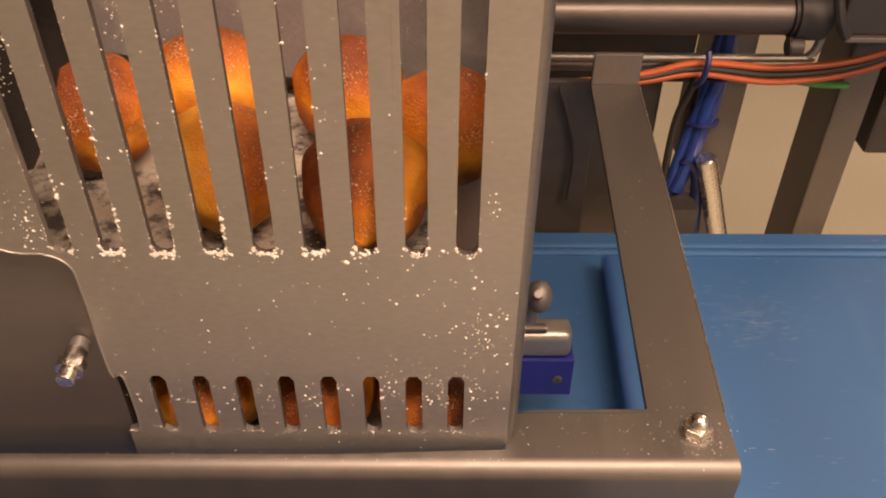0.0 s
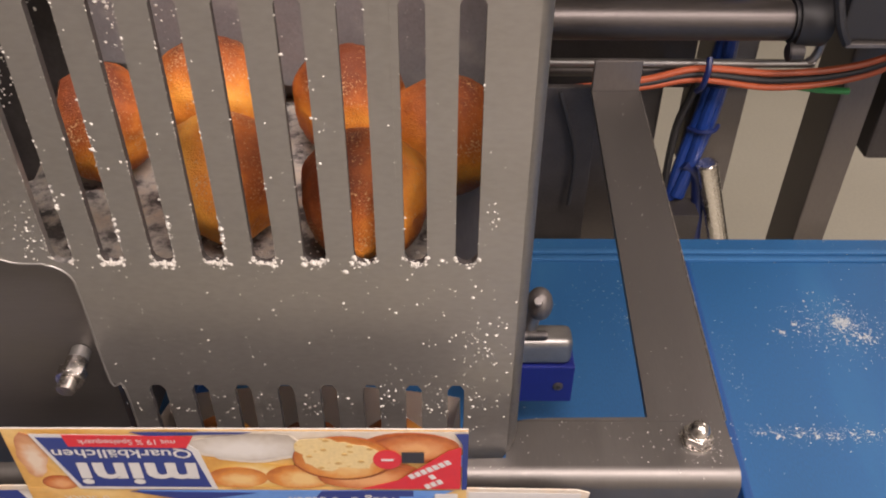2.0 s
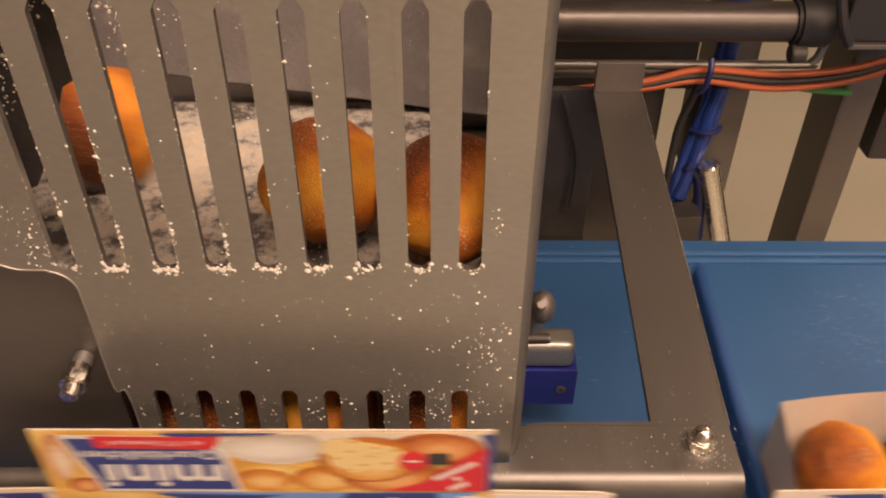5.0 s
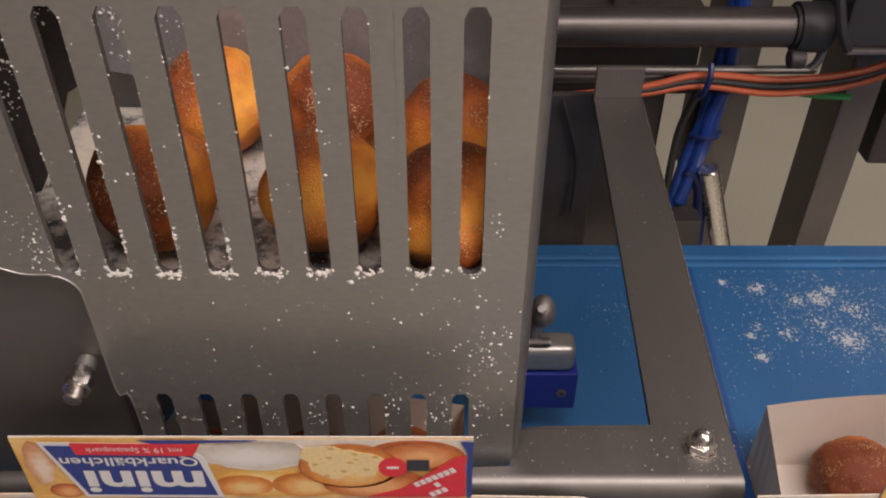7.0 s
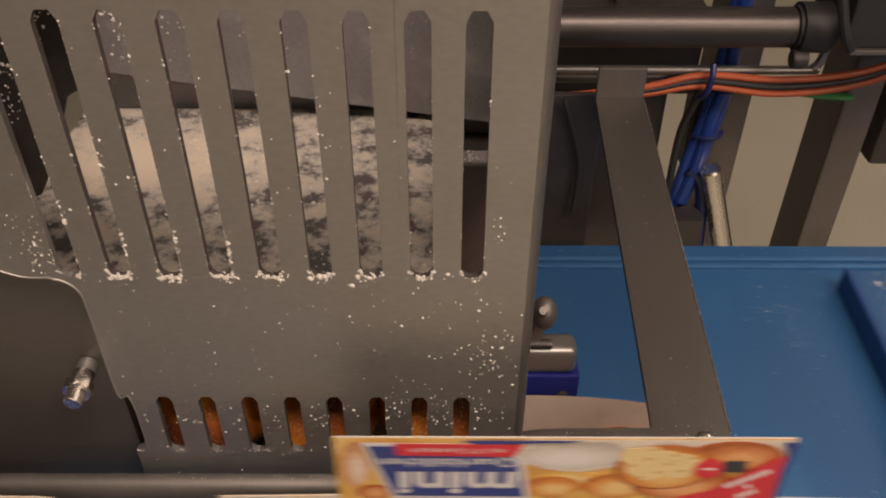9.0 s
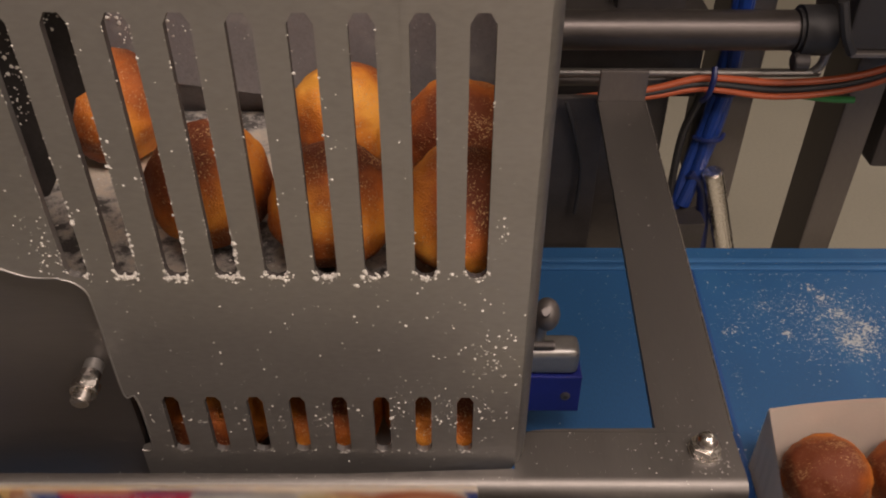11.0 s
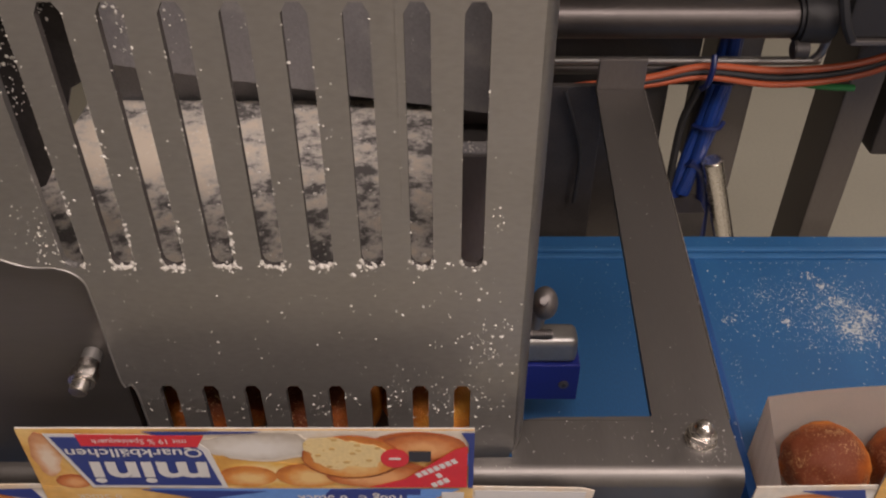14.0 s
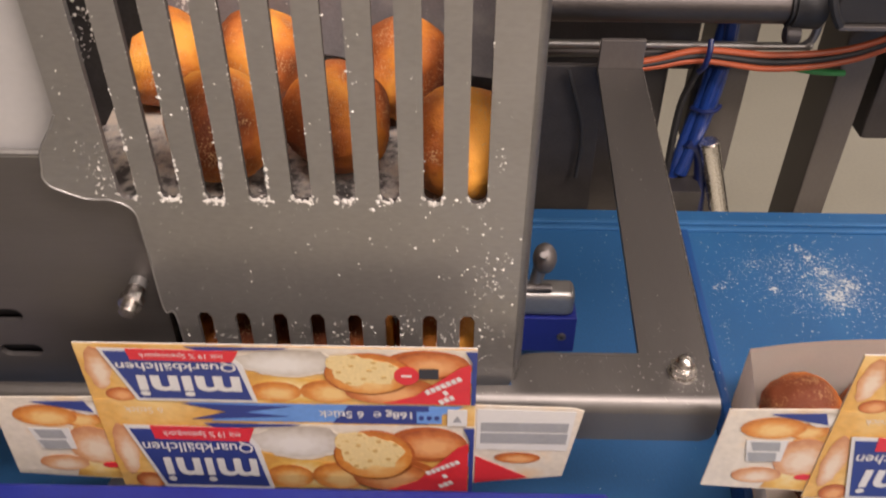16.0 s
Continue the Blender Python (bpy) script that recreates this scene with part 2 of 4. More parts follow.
def gate_material():
    """A steel plate with a caked pale layer of flour, rubbed through in blotches; thickest round one worn patch."""
    m = mat("floured_gate", (0.2, 0.19, 0.18), 0.85, 0.0, 0.3, 60, 0.35, 900)
    nt = m.node_tree
    n, l = nt.nodes, nt.links
    coord = n.new("ShaderNodeTexCoord")
    blot = n.new("ShaderNodeTexNoise")
    blot.inputs["Scale"].default_value, blot.inputs["Detail"].default_value, blot.inputs["Roughness"].default_value = 78, 7, 0.70
    l.new(coord.outputs["Object"], blot.inputs["Vector"])
    mapping = n.new("ShaderNodeMapping")
    mapping.inputs["Location"].default_value = (0.88, -2.60, 0.0)
    mapping.inputs["Scale"].default_value = (9.0, 26.0, 0.0)
    l.new(coord.outputs["Object"], mapping.inputs["Vector"])
    patch = n.new("ShaderNodeTexGradient")
    patch.gradient_type = "SPHERICAL"
    l.new(mapping.outputs[0], patch.inputs["Vector"])
    cake = n.new("ShaderNodeMath")
    cake.operation = "MULTIPLY_ADD"
    cake.inputs[1].default_value = 0.24
    l.new(patch.outputs["Fac"], cake.inputs[0])
    l.new(blot.outputs["Fac"], cake.inputs[2])
    ramp = n.new("ShaderNodeValToRGB")
    e = ramp.color_ramp.elements
    e[0].position, e[0].color = 0.43, (0.09, 0.085, 0.081, 1)
    e[1].position, e[1].color = 0.66, (0.56, 0.49, 0.40, 1)
    e.new(0.485).color = (0.28, 0.265, 0.25, 1)
    e.new(0.545).color = (0.45, 0.42, 0.375, 1)
    l.new(cake.outputs[0], ramp.inputs[0])
    l.new(ramp.outputs[0], n["Principled BSDF"].inputs["Base Color"])
    return m


GATE = gate_material()


# ---- mesh helpers ----
def mesh_of(name, bm, material, smooth=False):
    bmesh.ops.recalc_face_normals(bm, faces=bm.faces)
    if smooth:
        for e in bm.edges:
            if len(e.link_faces) == 2 and e.calc_face_angle(0) > 0.6:
                e.smooth = False
    me = bpy.data.meshes.new(name)
    bm.to_mesh(me)
    bm.free()
    me.materials.append(material)
    if smooth:
        for p in me.polygons:
            p.use_smooth = True
    return me


def thing(name, bm, material, label, category, group="", kind="", smooth=False):
    return tagged(new(name, mesh_of(name, bm, material, smooth)), label, category, group, kind)


def empty(name, label, category, group="", kind=""):
    return tagged(new(name), label, category, group, kind)


def part(name, bm, material, parent, label="", smooth=False):
    ob = new(name, mesh_of(name, bm, material, smooth))
    ob.parent = parent
    return tagged(ob, label)


def box(x0, y0, z0, x1, y1, z1, bevel=0.0, bm=None, seg=2):
    own = bmesh.new()
    bmesh.ops.create_cube(own, size=1)
    bmesh.ops.transform(own, matrix=Matrix.Translation(((x0 + x1) / 2, (y0 + y1) / 2, (z0 + z1) / 2)) @ Matrix.Diagonal((x1 - x0, y1 - y0, z1 - z0, 1)), verts=own.verts)
    if bevel:
        bmesh.ops.bevel(own, geom=own.edges[:], offset=bevel, segments=seg, affect="EDGES", profile=0.6)
    return own


def rod(a, b, r, sides=20, r2=None, bevel=0.0):
    a, b = Vector(a), Vector(b)
    bm = bmesh.new()
    bmesh.ops.create_cone(bm, cap_ends=True, segments=sides, radius1=r, radius2=r if r2 is None else r2, depth=(b - a).length)
    if bevel:
        rims = [e for e in bm.edges if len(e.link_faces) == 2 and any(len(f.verts) > 4 for f in e.link_faces)]
        bmesh.ops.bevel(bm, geom=rims, offset=bevel, segments=2, affect="EDGES")
    bmesh.ops.transform(bm, matrix=Matrix.Translation((a + b) / 2) @ (b - a).to_track_quat("Z", "Y").to_matrix().to_4x4(), verts=bm.verts)
    return bm


def tube(points, r, sides=10, rings=None):
    """A round tube along a smooth line through the points; rings: ribs per metre."""
    pts = [Vector(p) for p in points]
    line = []
    for i in range(len(pts) - 1):
        p0, p1, p2, p3 = pts[max(i - 1, 0)], pts[i], pts[i + 1], pts[min(i + 2, len(pts) - 1)]
        steps = max(4, int((p2 - p1).length * (rings * 2 if rings else 120)))
        for k in range(steps):
            t = k / steps
            line.append(0.5 * ((2 * p1) + (p2 - p0) * t + (2 * p0 - 5 * p1 + 4 * p2 - p3) * t * t + (3 * p1 - p0 - 3 * p2 + p3) * t ** 3))
    line.append(pts[-1])
    bm = bmesh.new()
    loops = []
    up = Vector((0.3, 1, 0.2)).normalized()
    for i, p in enumerate(line):
        d = (line[min(i + 1, len(line) - 1)] - line[max(i - 1, 0)]).normalized()
        s = d.cross(up).normalized()
        u = s.cross(d)
        rr = r * (0.925 if rings and i % 2 else 1.0)
        loops.append([bm.verts.new(p + rr * (math.cos(a) * s + math.sin(a) * u)) for a in (2 * math.pi * k / sides for k in range(sides))])
    for a, b in zip(loops, loops[1:]):
        for k in range(sides):
            bm.faces.new((a[k], a[(k + 1) % sides], b[(k + 1) % sides], b[k]))
    bm.faces.new(loops[0])
    bm.faces.new(loops[-1])
    return bm


def plate(outline, holes, to3d, thick):
    """A sheet with holes: outlines in the sheet's plane, carried into space by to3d(u, v, depth)."""
    bm = bmesh.new()
    edges = []
    for loop in (outline, *holes):
        vs = [bm.verts.new((u, v, 0)) for u, v in loop]
        edges += [bm.edges.new((vs[i], vs[(i + 1) % len(vs)])) for i in range(len(vs))]
    bmesh.ops.triangle_fill(bm, use_beauty=True, use_dissolve=False, edges=edges)
    faces = bm.faces[:]
    got = bmesh.ops.extrude_face_region(bm, geom=faces)
    moved = [v for v in got["geom"] if isinstance(v, bmesh.types.BMVert)]
    for v in moved:
        v.co.z = thick
    for v in bm.verts:
        v.co = Vector(to3d(*v.co))
    return bm


def arc(cx, cy, r, a0, a1, n=6):
    return [(cx + r * math.cos(radians(a0 + (a1 - a0) * i / n)), cy + r * math.sin(radians(a0 + (a1 - a0) * i / n))) for i in range(n + 1)]


def slot(x, z0, z1, w, n=6, tilt=0.0):
    r = w / 2
    return arc(x, z1 - r * 0.7, r, 0, 180, 3) + arc(x + tilt, z0 + r * 0.7, r, 180, 360, n)


def crumbs(spots, rng, push=(0, 0, 1)):
    """Small uneven grains of flour as one mesh: spots are (x, y, z, size)."""
    bm = bmesh.new()
    for x, y, z, s in spots:
        k = rng.randint(5, 7)
        s *= 0.45 + 0.9 * rng.random() ** 2
        ring = []
        a0 = rng.uniform(0, 6.3)
        px, py, pz = push
        for i in range(k):
            a, q = a0 + 6.283 * i / k, s * rng.uniform(0.45, 1.0)
            u, v = q * math.cos(a), q * math.sin(a)
            ring.append(bm.verts.new((x + u, y, z + v) if py else (x + u, y + v, z)))
        top = bm.verts.new((x, y + py * s * 0.45, z + pz * s * 0.45))
        for i in range(k):
            bm.faces.new((ring[i], ring[(i + 1) % k], top))
    return bm


RNG = random.Random(7)

# ---- the room; unseen walls and ceiling added to close it and bounce light ----
thing("floor", box(-4, -3, -0.1, 4, 4.5, 0), FLOORMAT, "pale beige resin floor of the hall", "floor", kind="structure")
thing("ceiling", box(-4, -3, 2.4, 4, 4.5, 2.5), WALLMAT, "plain pale ceiling, added out of view", "ceiling", kind="structure")
thing("wall_north", box(-4, 4.5, 0, 4, 4.6, 2.4), WALLMAT, "plain pale plaster wall, added out of view", "wall", kind="structure")
thing("wall_south", box(-4, -3.1, 0, 4, -3, 2.4), WALLMAT, "plain pale plaster wall, added out of view", "wall", kind="structure")
thing("wall_east", box(4, -3.1, 0, 4.1, 4.6, 2.4), WALLMAT, "plain pale plaster wall, added out of view", "wall", kind="structure")
thing("wall_west", box(-4.1, -3.1, 0, -4, 4.6, 2.4), WALLMAT, "plain pale plaster wall, added out of view", "wall", kind="structure")

# ---- slotted guard ----
PITCH, SLOTW = 0.018, 0.0080


def build_guard():
    guard = empty("slotted_guard", "grey brushed steel guard with long slots, dusted with flour", "machine guard")
    out = [(0.0735, 1.226), (-0.1100, 1.226), (-0.1105, 1.146)]
    out += [(-0.1145, 1.139), (-0.1205, 1.130)] + arc(-0.1165, 1.1175, 0.0070, 150, 250, 6) + [(-0.1085, 1.1065), (-0.0985, 1.1060)]
    out += arc(-0.0985, 1.0960, 0.0095, 85, 0, 6) + [(-0.0887, 1.080), (-0.0885, 1.0440), (-0.0838, 1.0415), (-0.0836, 1.0110), (-0.0885, 1.0085), (-0.0885, 0.9885), (0.0620, 0.9885), (0.0675, 0.9905), (0.0715, 0.9945), (0.0735, 1.0000)]
    holes = [slot((k - 6) * PITCH - 0.0004, 1.1075, 1.2065, SLOTW) for k in range(1, 10)]
    holes += [slot(-0.0705 + i * 0.01735, 1.009, 1.042, 0.0068) for i in range(8)]
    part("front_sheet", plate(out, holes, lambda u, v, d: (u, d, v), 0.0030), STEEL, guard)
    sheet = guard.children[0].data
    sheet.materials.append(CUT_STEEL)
    # slot walls: shade and grime put in as a darker steel
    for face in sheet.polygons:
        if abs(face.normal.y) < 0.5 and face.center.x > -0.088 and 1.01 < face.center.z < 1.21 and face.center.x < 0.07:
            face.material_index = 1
    # tube added along the cut edge so that it shows a rim highlight
    rim = [(u, 0.0, v) for u, v in out[2:-5]]
    part("cut_edge", tube(rim, 0.00045, 8), STEEL, guard, "thin tube giving the guard's cut edge a rim highlight", True)
    # rounded fold and side return
    bm = bmesh.new()
    r = 0.004
    prof = [(0.0735 + r * math.sin(a), r - r * math.cos(a)) for a in (math.pi / 2 * i / 8 for i in range(9))] + [(0.0735 + r, 0.03)]
    rows = []
    levels = [1.000, 1.003, 1.006, 1.012, 1.226]
    for z in levels:
        shrink = {1.000: 0.45, 1.003: 0.75, 1.006: 0.93}.get(z, 1.0)
        rows.append([bm.verts.new((0.0735 + (x - 0.0735) * shrink, y, z)) for x, y in prof])
    for a, b in zip(rows, rows[1:]):
        for k in range(len(prof) - 1):
            bm.faces.new((a[k], a[k + 1], b[k + 1], b[k]))
    bmesh.ops.solidify(bm, geom=bm.faces[:], thickness=-0.0012)
    part("side_return", bm, STEEL, guard, "rounded fold of the guard's side", True)
    # thin weld line beside the seventh slot
    part("seam", box(0.0290, -0.0002, 1.13, 0.0293, 0.0006, 1.222), STEEL, guard)
    return guard


build_guard()


def build_guard_flour():
    spots = []
    for k in range(1, 10):
        x = (k - 6) * PITCH - 0.0004
        for _ in range(26 if k < 9 else 12):
            a = RNG.uniform(180, 360)
            rr = SLOTW / 2 + RNG.uniform(-0.0004, 0.0009)
            spots.append((x + rr * math.cos(radians(a)), -0.0001, 1.1098 + rr * 0.75 * math.sin(radians(a)), RNG.uniform(0.0004, 0.0012)))
        for _ in range(6 if k < 9 else 2):
            spots.append((x + RNG.gauss(0, 0.0028), -0.0001, 1.1076 + abs(RNG.gauss(0, 0.0009)) * RNG.choice((-1.6, 0.6)), RNG.uniform(0.0005, 0.0015)))
        for _ in range(4 if k < 9 else 1):
            spots.append((x + RNG.gauss(0, 0.004), -0.0001, 1.1045 + RNG.gauss(0, 0.0018), RNG.uniform(0.0003, 0.0012)))
        for _ in range(80 if k < 5 else 12):
            side = RNG.choice((-1, 1))
            spots.append((x + side * (SLOTW / 2 + RNG.uniform(-0.0001, 0.0003)), -0.0001, 1.112 + 0.092 * RNG.random() ** (1.5 if k < 5 else 1.0), RNG.uniform(0.00015, 0.0006)))
    for k, n in ((1, 34), (2, 30), (3, 26), (4, 28), (5, 14), (6, 18), (7, 4), (8, 12), (9, 1)):
        x = (k - 6) * PITCH - 0.0004
        mid = RNG.gauss(0, 0.0008)
        for _ in range(n):
            spots.append((x + mid + RNG.gauss(0, 0.0023), -0.0001, 1.1072 - abs(RNG.gauss(0, 0.0011)), RNG.uniform(0.0005, 0.0016)))
    for k, z0, n in ((2, 1.121, 20), (3, 1.124, 26), (4, 1.120, 16), (1, 1.135, 14), (2, 1.155, 10), (6, 1.148, 3)):
        for _ in range(n):
            spots.append(((k - 6) * PITCH - 0.0004 + SLOTW / 2 + abs(RNG.gauss(0, 0.0007)), -0.0001, RNG.gauss(z0, 0.0035), RNG.uniform(0.0003, 0.0011)))
    for _ in range(9):
        spots.append((RNG.gauss(0.0625, 0.0008), -0.0001, RNG.gauss(1.126, 0.004), RNG.uniform(0.0005, 0.0010)))
    for _ in range(230):
        spots.append((RNG.uniform(-0.108, 0.066), -0.0001, RNG.uniform(1.0, 1.205) - 0.03 * RNG.random(), RNG.uniform(0.00022, 0.00075)))
    for _ in range(150):
        spots.append((0.066 - 0.15 * RNG.random() ** 1.5, -0.0001, RNG.uniform(1.0, 1.103), RNG.uniform(0.0003, 0.00085)))
    for _ in range(85):
        spots.append((RNG.gauss(-0.098, 0.007), -0.0001, RNG.gauss(1.118, 0.012), RNG.uniform(0.0003, 0.0008)))
    for _ in range(80):
        spots.append((min(0.0725, RNG.gauss(0.059, 0.0065)), -0.0001, RNG.gauss(1.058, 0.018), RNG.uniform(0.0003, 0.00095)))
    for _ in range(150):
        spots.append((RNG.uniform(-0.085, 0.064), -0.0001, RNG.gauss(1.030, 0.004), RNG.uniform(0.0003, 0.0008)))
    for _ in range(60):
        spots.append((RNG.uniform(0.02, 0.062), -0.0001, RNG.gauss(1.036, 0.006), RNG.uniform(0.0004, 0.001)))
    for x in range(8):
        for _ in range(14):
            spots.append((-0.0705 + x * 0.01735 + RNG.gauss(0, 0.0025), -0.0001, 1.0082 + RNG.gauss(0, 0.0008), RNG.uniform(0.0003, 0.0007)))
    spots = [s for s in spots if not (s[0] < -0.0885 and s[2] < 1.108)]
    inside = []
    for s in spots:
        hole = any(abs(s[0] - (k - 6) * PITCH + 0.0004) < SLOTW / 2 - 0.0006 and 1.1090 < s[2] < 1.206 for k in range(1, 10))
        hole = hole or any(abs(s[0] + 0.0705 - i * 0.01735) < 0.0028 and 1.0100 < s[2] < 1.0415 for i in range(8))
        if not hole:
            inside.append(s)
    thing("flour_on_guard", crumbs(inside, RNG, (0, -1, 0)), FLOUR, "white flour grains stuck to the steel guard", "flour", kind="stuff")


build_guard_flour()


# ---- machine side plate, left of the guard ----
def build_side_plate():
    plate_ob = empty("side_plate", "dull grey steel plate behind the guard with two oblong holes", "machine plate")
    holes = []
    for x, z in ((-0.163, 1.0340), (-0.160, 1.0105)):
        holes.append(arc(x, z, 0.0040, -90, 90, 5) + arc(x - 0.013, z, 0.0040, 90, 270, 5))
    out = [(-0.0890, 0.982), (-0.0890, 1.098), (-0.0985, 1.1055), (-0.0985, 1.1245), (-0.42, 1.1245), (-0.42, 0.982)]
    part("sheet", plate(out, holes, lambda u, v, d: (u, 0.0050 + d, v), 0.003), SIDE_STEEL, plate_ob)
    # black sheet added for the shade inside the plate's two holes
    part("backing", box(-0.42, 0.014, 1.0, -0.114, 0.018, 1.118), BLACK, plate_ob)
    part("rolled_top_edge", rod((-0.42, 0.0070, 1.1235), (-0.112, 0.0070, 1.1235), 0.0021, 12), STEEL, plate_ob, "", True)


build_side_plate()


def build_stud():
    stud = empty("threaded_stud", "shiny steel stud with hex nut and spacer in the side plate", "bolt")
    c = Vector((-0.0985, 0.005, 1.0570))
    d = Vector((-0.02, -1, -0.10)).normalized()
    part("spacer", rod(c, c + d * 0.005, 0.0039, 16), STEEL, stud, "", True)
    part("collar", rod(c + d * 0.005, c + d * 0.0090, 0.0043, 18, None, 0.0004), STEEL_BRIGHT, stud)
    part("hex_nut", rod(c + d * 0.0090, c + d * 0.0139, 0.0054, 6, None, 0.0005), STEEL_BRIGHT, stud)
    part("washer", rod(c + d * 0.0139, c + d * 0.0150, 0.0052, 24), STEEL_BRIGHT, stud)
    part("stud_end", rod(c + d * 0.0150, c + d * 0.0200, 0.0036, 16, None, 0.0006), STEEL_BRIGHT, stud)


build_stud()
thing("pale_panel", box(-0.76, 0.012, 1.075, -0.1135, 0.016, 1.5, 0.001), PALE, "pale grey painted sheet of the machine housing", "panel")


# ---- dosing chamber behind the guard ----
def build_chamber():
    ch = empty("dosing_chamber", "dark floury steel chamber that holds fried buns behind the guard", "machine chamber")
    slope = [(-0.138, 1.1216), (0.0745, 1.0909), (0.0745, 1.27), (-0.138, 1.27)]
    part("upper_back_wall", plate(slope, [], lambda u, v, d: (u, 0.135 + d, v), 0.003), STEEL_BACK, ch, "floury grey back plate with a slanting lower edge")
    part("recess_wall", box(-0.138, 0.150, 1.070, 0.0745, 0.153, 1.15), STEEL_BACK, ch)
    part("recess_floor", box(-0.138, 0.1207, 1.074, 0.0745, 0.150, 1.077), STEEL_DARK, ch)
    part("ledge", box(-0.138, 0.1105, 1.0790, 0.0745, 0.1205, 1.0850, 0.0008), STEEL_BACK, ch, "floury steel ledge")
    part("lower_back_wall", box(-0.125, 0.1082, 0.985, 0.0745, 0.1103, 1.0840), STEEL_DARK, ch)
    ring = bmesh.new()
    loops = []
    for k in range(20):
        a = 2 * math.pi * k / 20
        loops.append([ring.verts.new((0.0055 + q * math.cos(a), yy, 1.066 + q * math.sin(a))) for q, yy in ((0.0026, 0.1081), (0.0026, 0.1074), (0.0034, 0.1074), (0.0034, 0.1081))])
    for k in range(20):
        for m in range(4):
            ring.faces.new((loops[k][m], loops[k][(m + 1) % 4], loops[(k + 1) % 20][(m + 1) % 4], loops[(k + 1) % 20][m]))
    part("eyelet", ring, STEEL, ch, "small steel eyelet")
    part("end_wall", box(0.0748, 0.0125, 1.072, 0.0768, 0.153, 1.222), STEEL_DARK, ch)
    part("infeed_side", box(-0.1400, 0.020, 1.135, -0.1380, 0.153, 1.222), BLACK, ch)
    baffle = [(-0.1120, 1.2220), (-0.0660, 1.2220), (-0.0665, 1.1800), (-0.0770, 1.1740), (-0.0860, 1.1520), (-0.0960, 1.1360), (-0.1120, 1.1300)]
    part("baffle", plate(baffle, [], lambda u, v, d: (u, 0.0095 + d, v), 0.0015), BLACK, ch, "black infeed baffle dusted with flour")
    dust = []
    while len(dust) < 520:
        u, v = RNG.uniform(-0.111, -0.07), RNG.uniform(1.132, 1.221)
        if v > 1.132 + (u + 0.112) * 1.75 + 0.004:
            dust.append((u, 0.0094, v, RNG.uniform(0.0003, 0.0011)))
    tagged(part("baffle_flour", crumbs(dust, RNG, (0, -1, 0)), FLOUR, ch, "flour specks on the baffle"), kind="stuff")
    part("infeed_floor", box(-0.1375, 0.0190, 1.0845, -0.0990, 0.110, 1.0865), GATE_STRIP, ch, "floury infeed floor")
    part("infeed_chute", box(-0.72, 0.022, 1.1110, -0.1410, 0.140, 1.1139, 0.0005), STEEL_BACK, ch, "floury infeed chute")
    part("lower_side", box(-0.1005, 0.0085, 0.965, -0.0985, 0.108, 1.083), STEEL_DARK, ch)
    return ch


build_chamber()
gate = empty("sliding_gate", "flour-covered sliding gate plate under the buns", "gate plate")
part("gate_sheet", box(-0.137, 0.0095, 1.0895, 0.0475, 0.148, 1.0920, 0.0003), GATE, gate)
flour_spots = []
while len(flour_spots) < 620:
    fx, fy = RNG.uniform(-0.134, 0.046), RNG.uniform(0.012, 0.146)
    if noise.noise(Vector((fx * 60, fy * 60, 2.0))) + 0.35 * noise.noise(Vector((fx * 190, fy * 190, 5.0))) > RNG.uniform(-0.45, 0.35):
        flour_spots.append((fx, fy, 1.0921, RNG.uniform(0.0003, 0.0010)))
tagged(part("gate_flour", crumbs(flour_spots, RNG), FLOUR, gate, "loose white flour on the gate"), kind="stuff")
ledge_spots = [(RNG.uniform(-0.12, 0.073), RNG.uniform(0.111, 0.120), 1.0851, RNG.uniform(0.0003, 0.0013)) for _ in range(560)]
thing("flour_on_ledge", crumbs(ledge_spots, RNG), FLOUR, "flour left on the chamber's rear ledge", "flour", kind="stuff")
plate_spots = [(RNG.uniform(-0.13, 0.073), 0.1349, RNG.uniform(1.125, 1.235), RNG.uniform(0.0002, 0.0007)) for _ in range(420)]
plate_spots += [(RNG.gauss(-0.098, 0.007), 0.1349, RNG.gauss(1.150, 0.020), RNG.uniform(0.0004, 0.0016)) for _ in range(260)]
plate_spots = [q for q in plate_spots if q[2] > 1.124]
thing("flour_on_back_plate", crumbs(plate_spots, RNG, (0, -1, 0)), FLOUR, "flour specks on the chamber's back plate", "flour", kind="stuff")
lower_gate = empty("lower_gate", "lower gate plate of the dosing chamber, floury at one end", "gate plate")
part("gate_sheet", box(-0.098, 0.0060, 0.9760, 0.066, 0.106, 0.9780, 0.0003), GATE_PALE, lower_gate)
part("floury_strip", box(-0.098, 0.0062, 0.9781, -0.032, 0.105, 0.9785), GATE_STRIP, lower_gate, "dark floury strip")

# ---- support frame ----


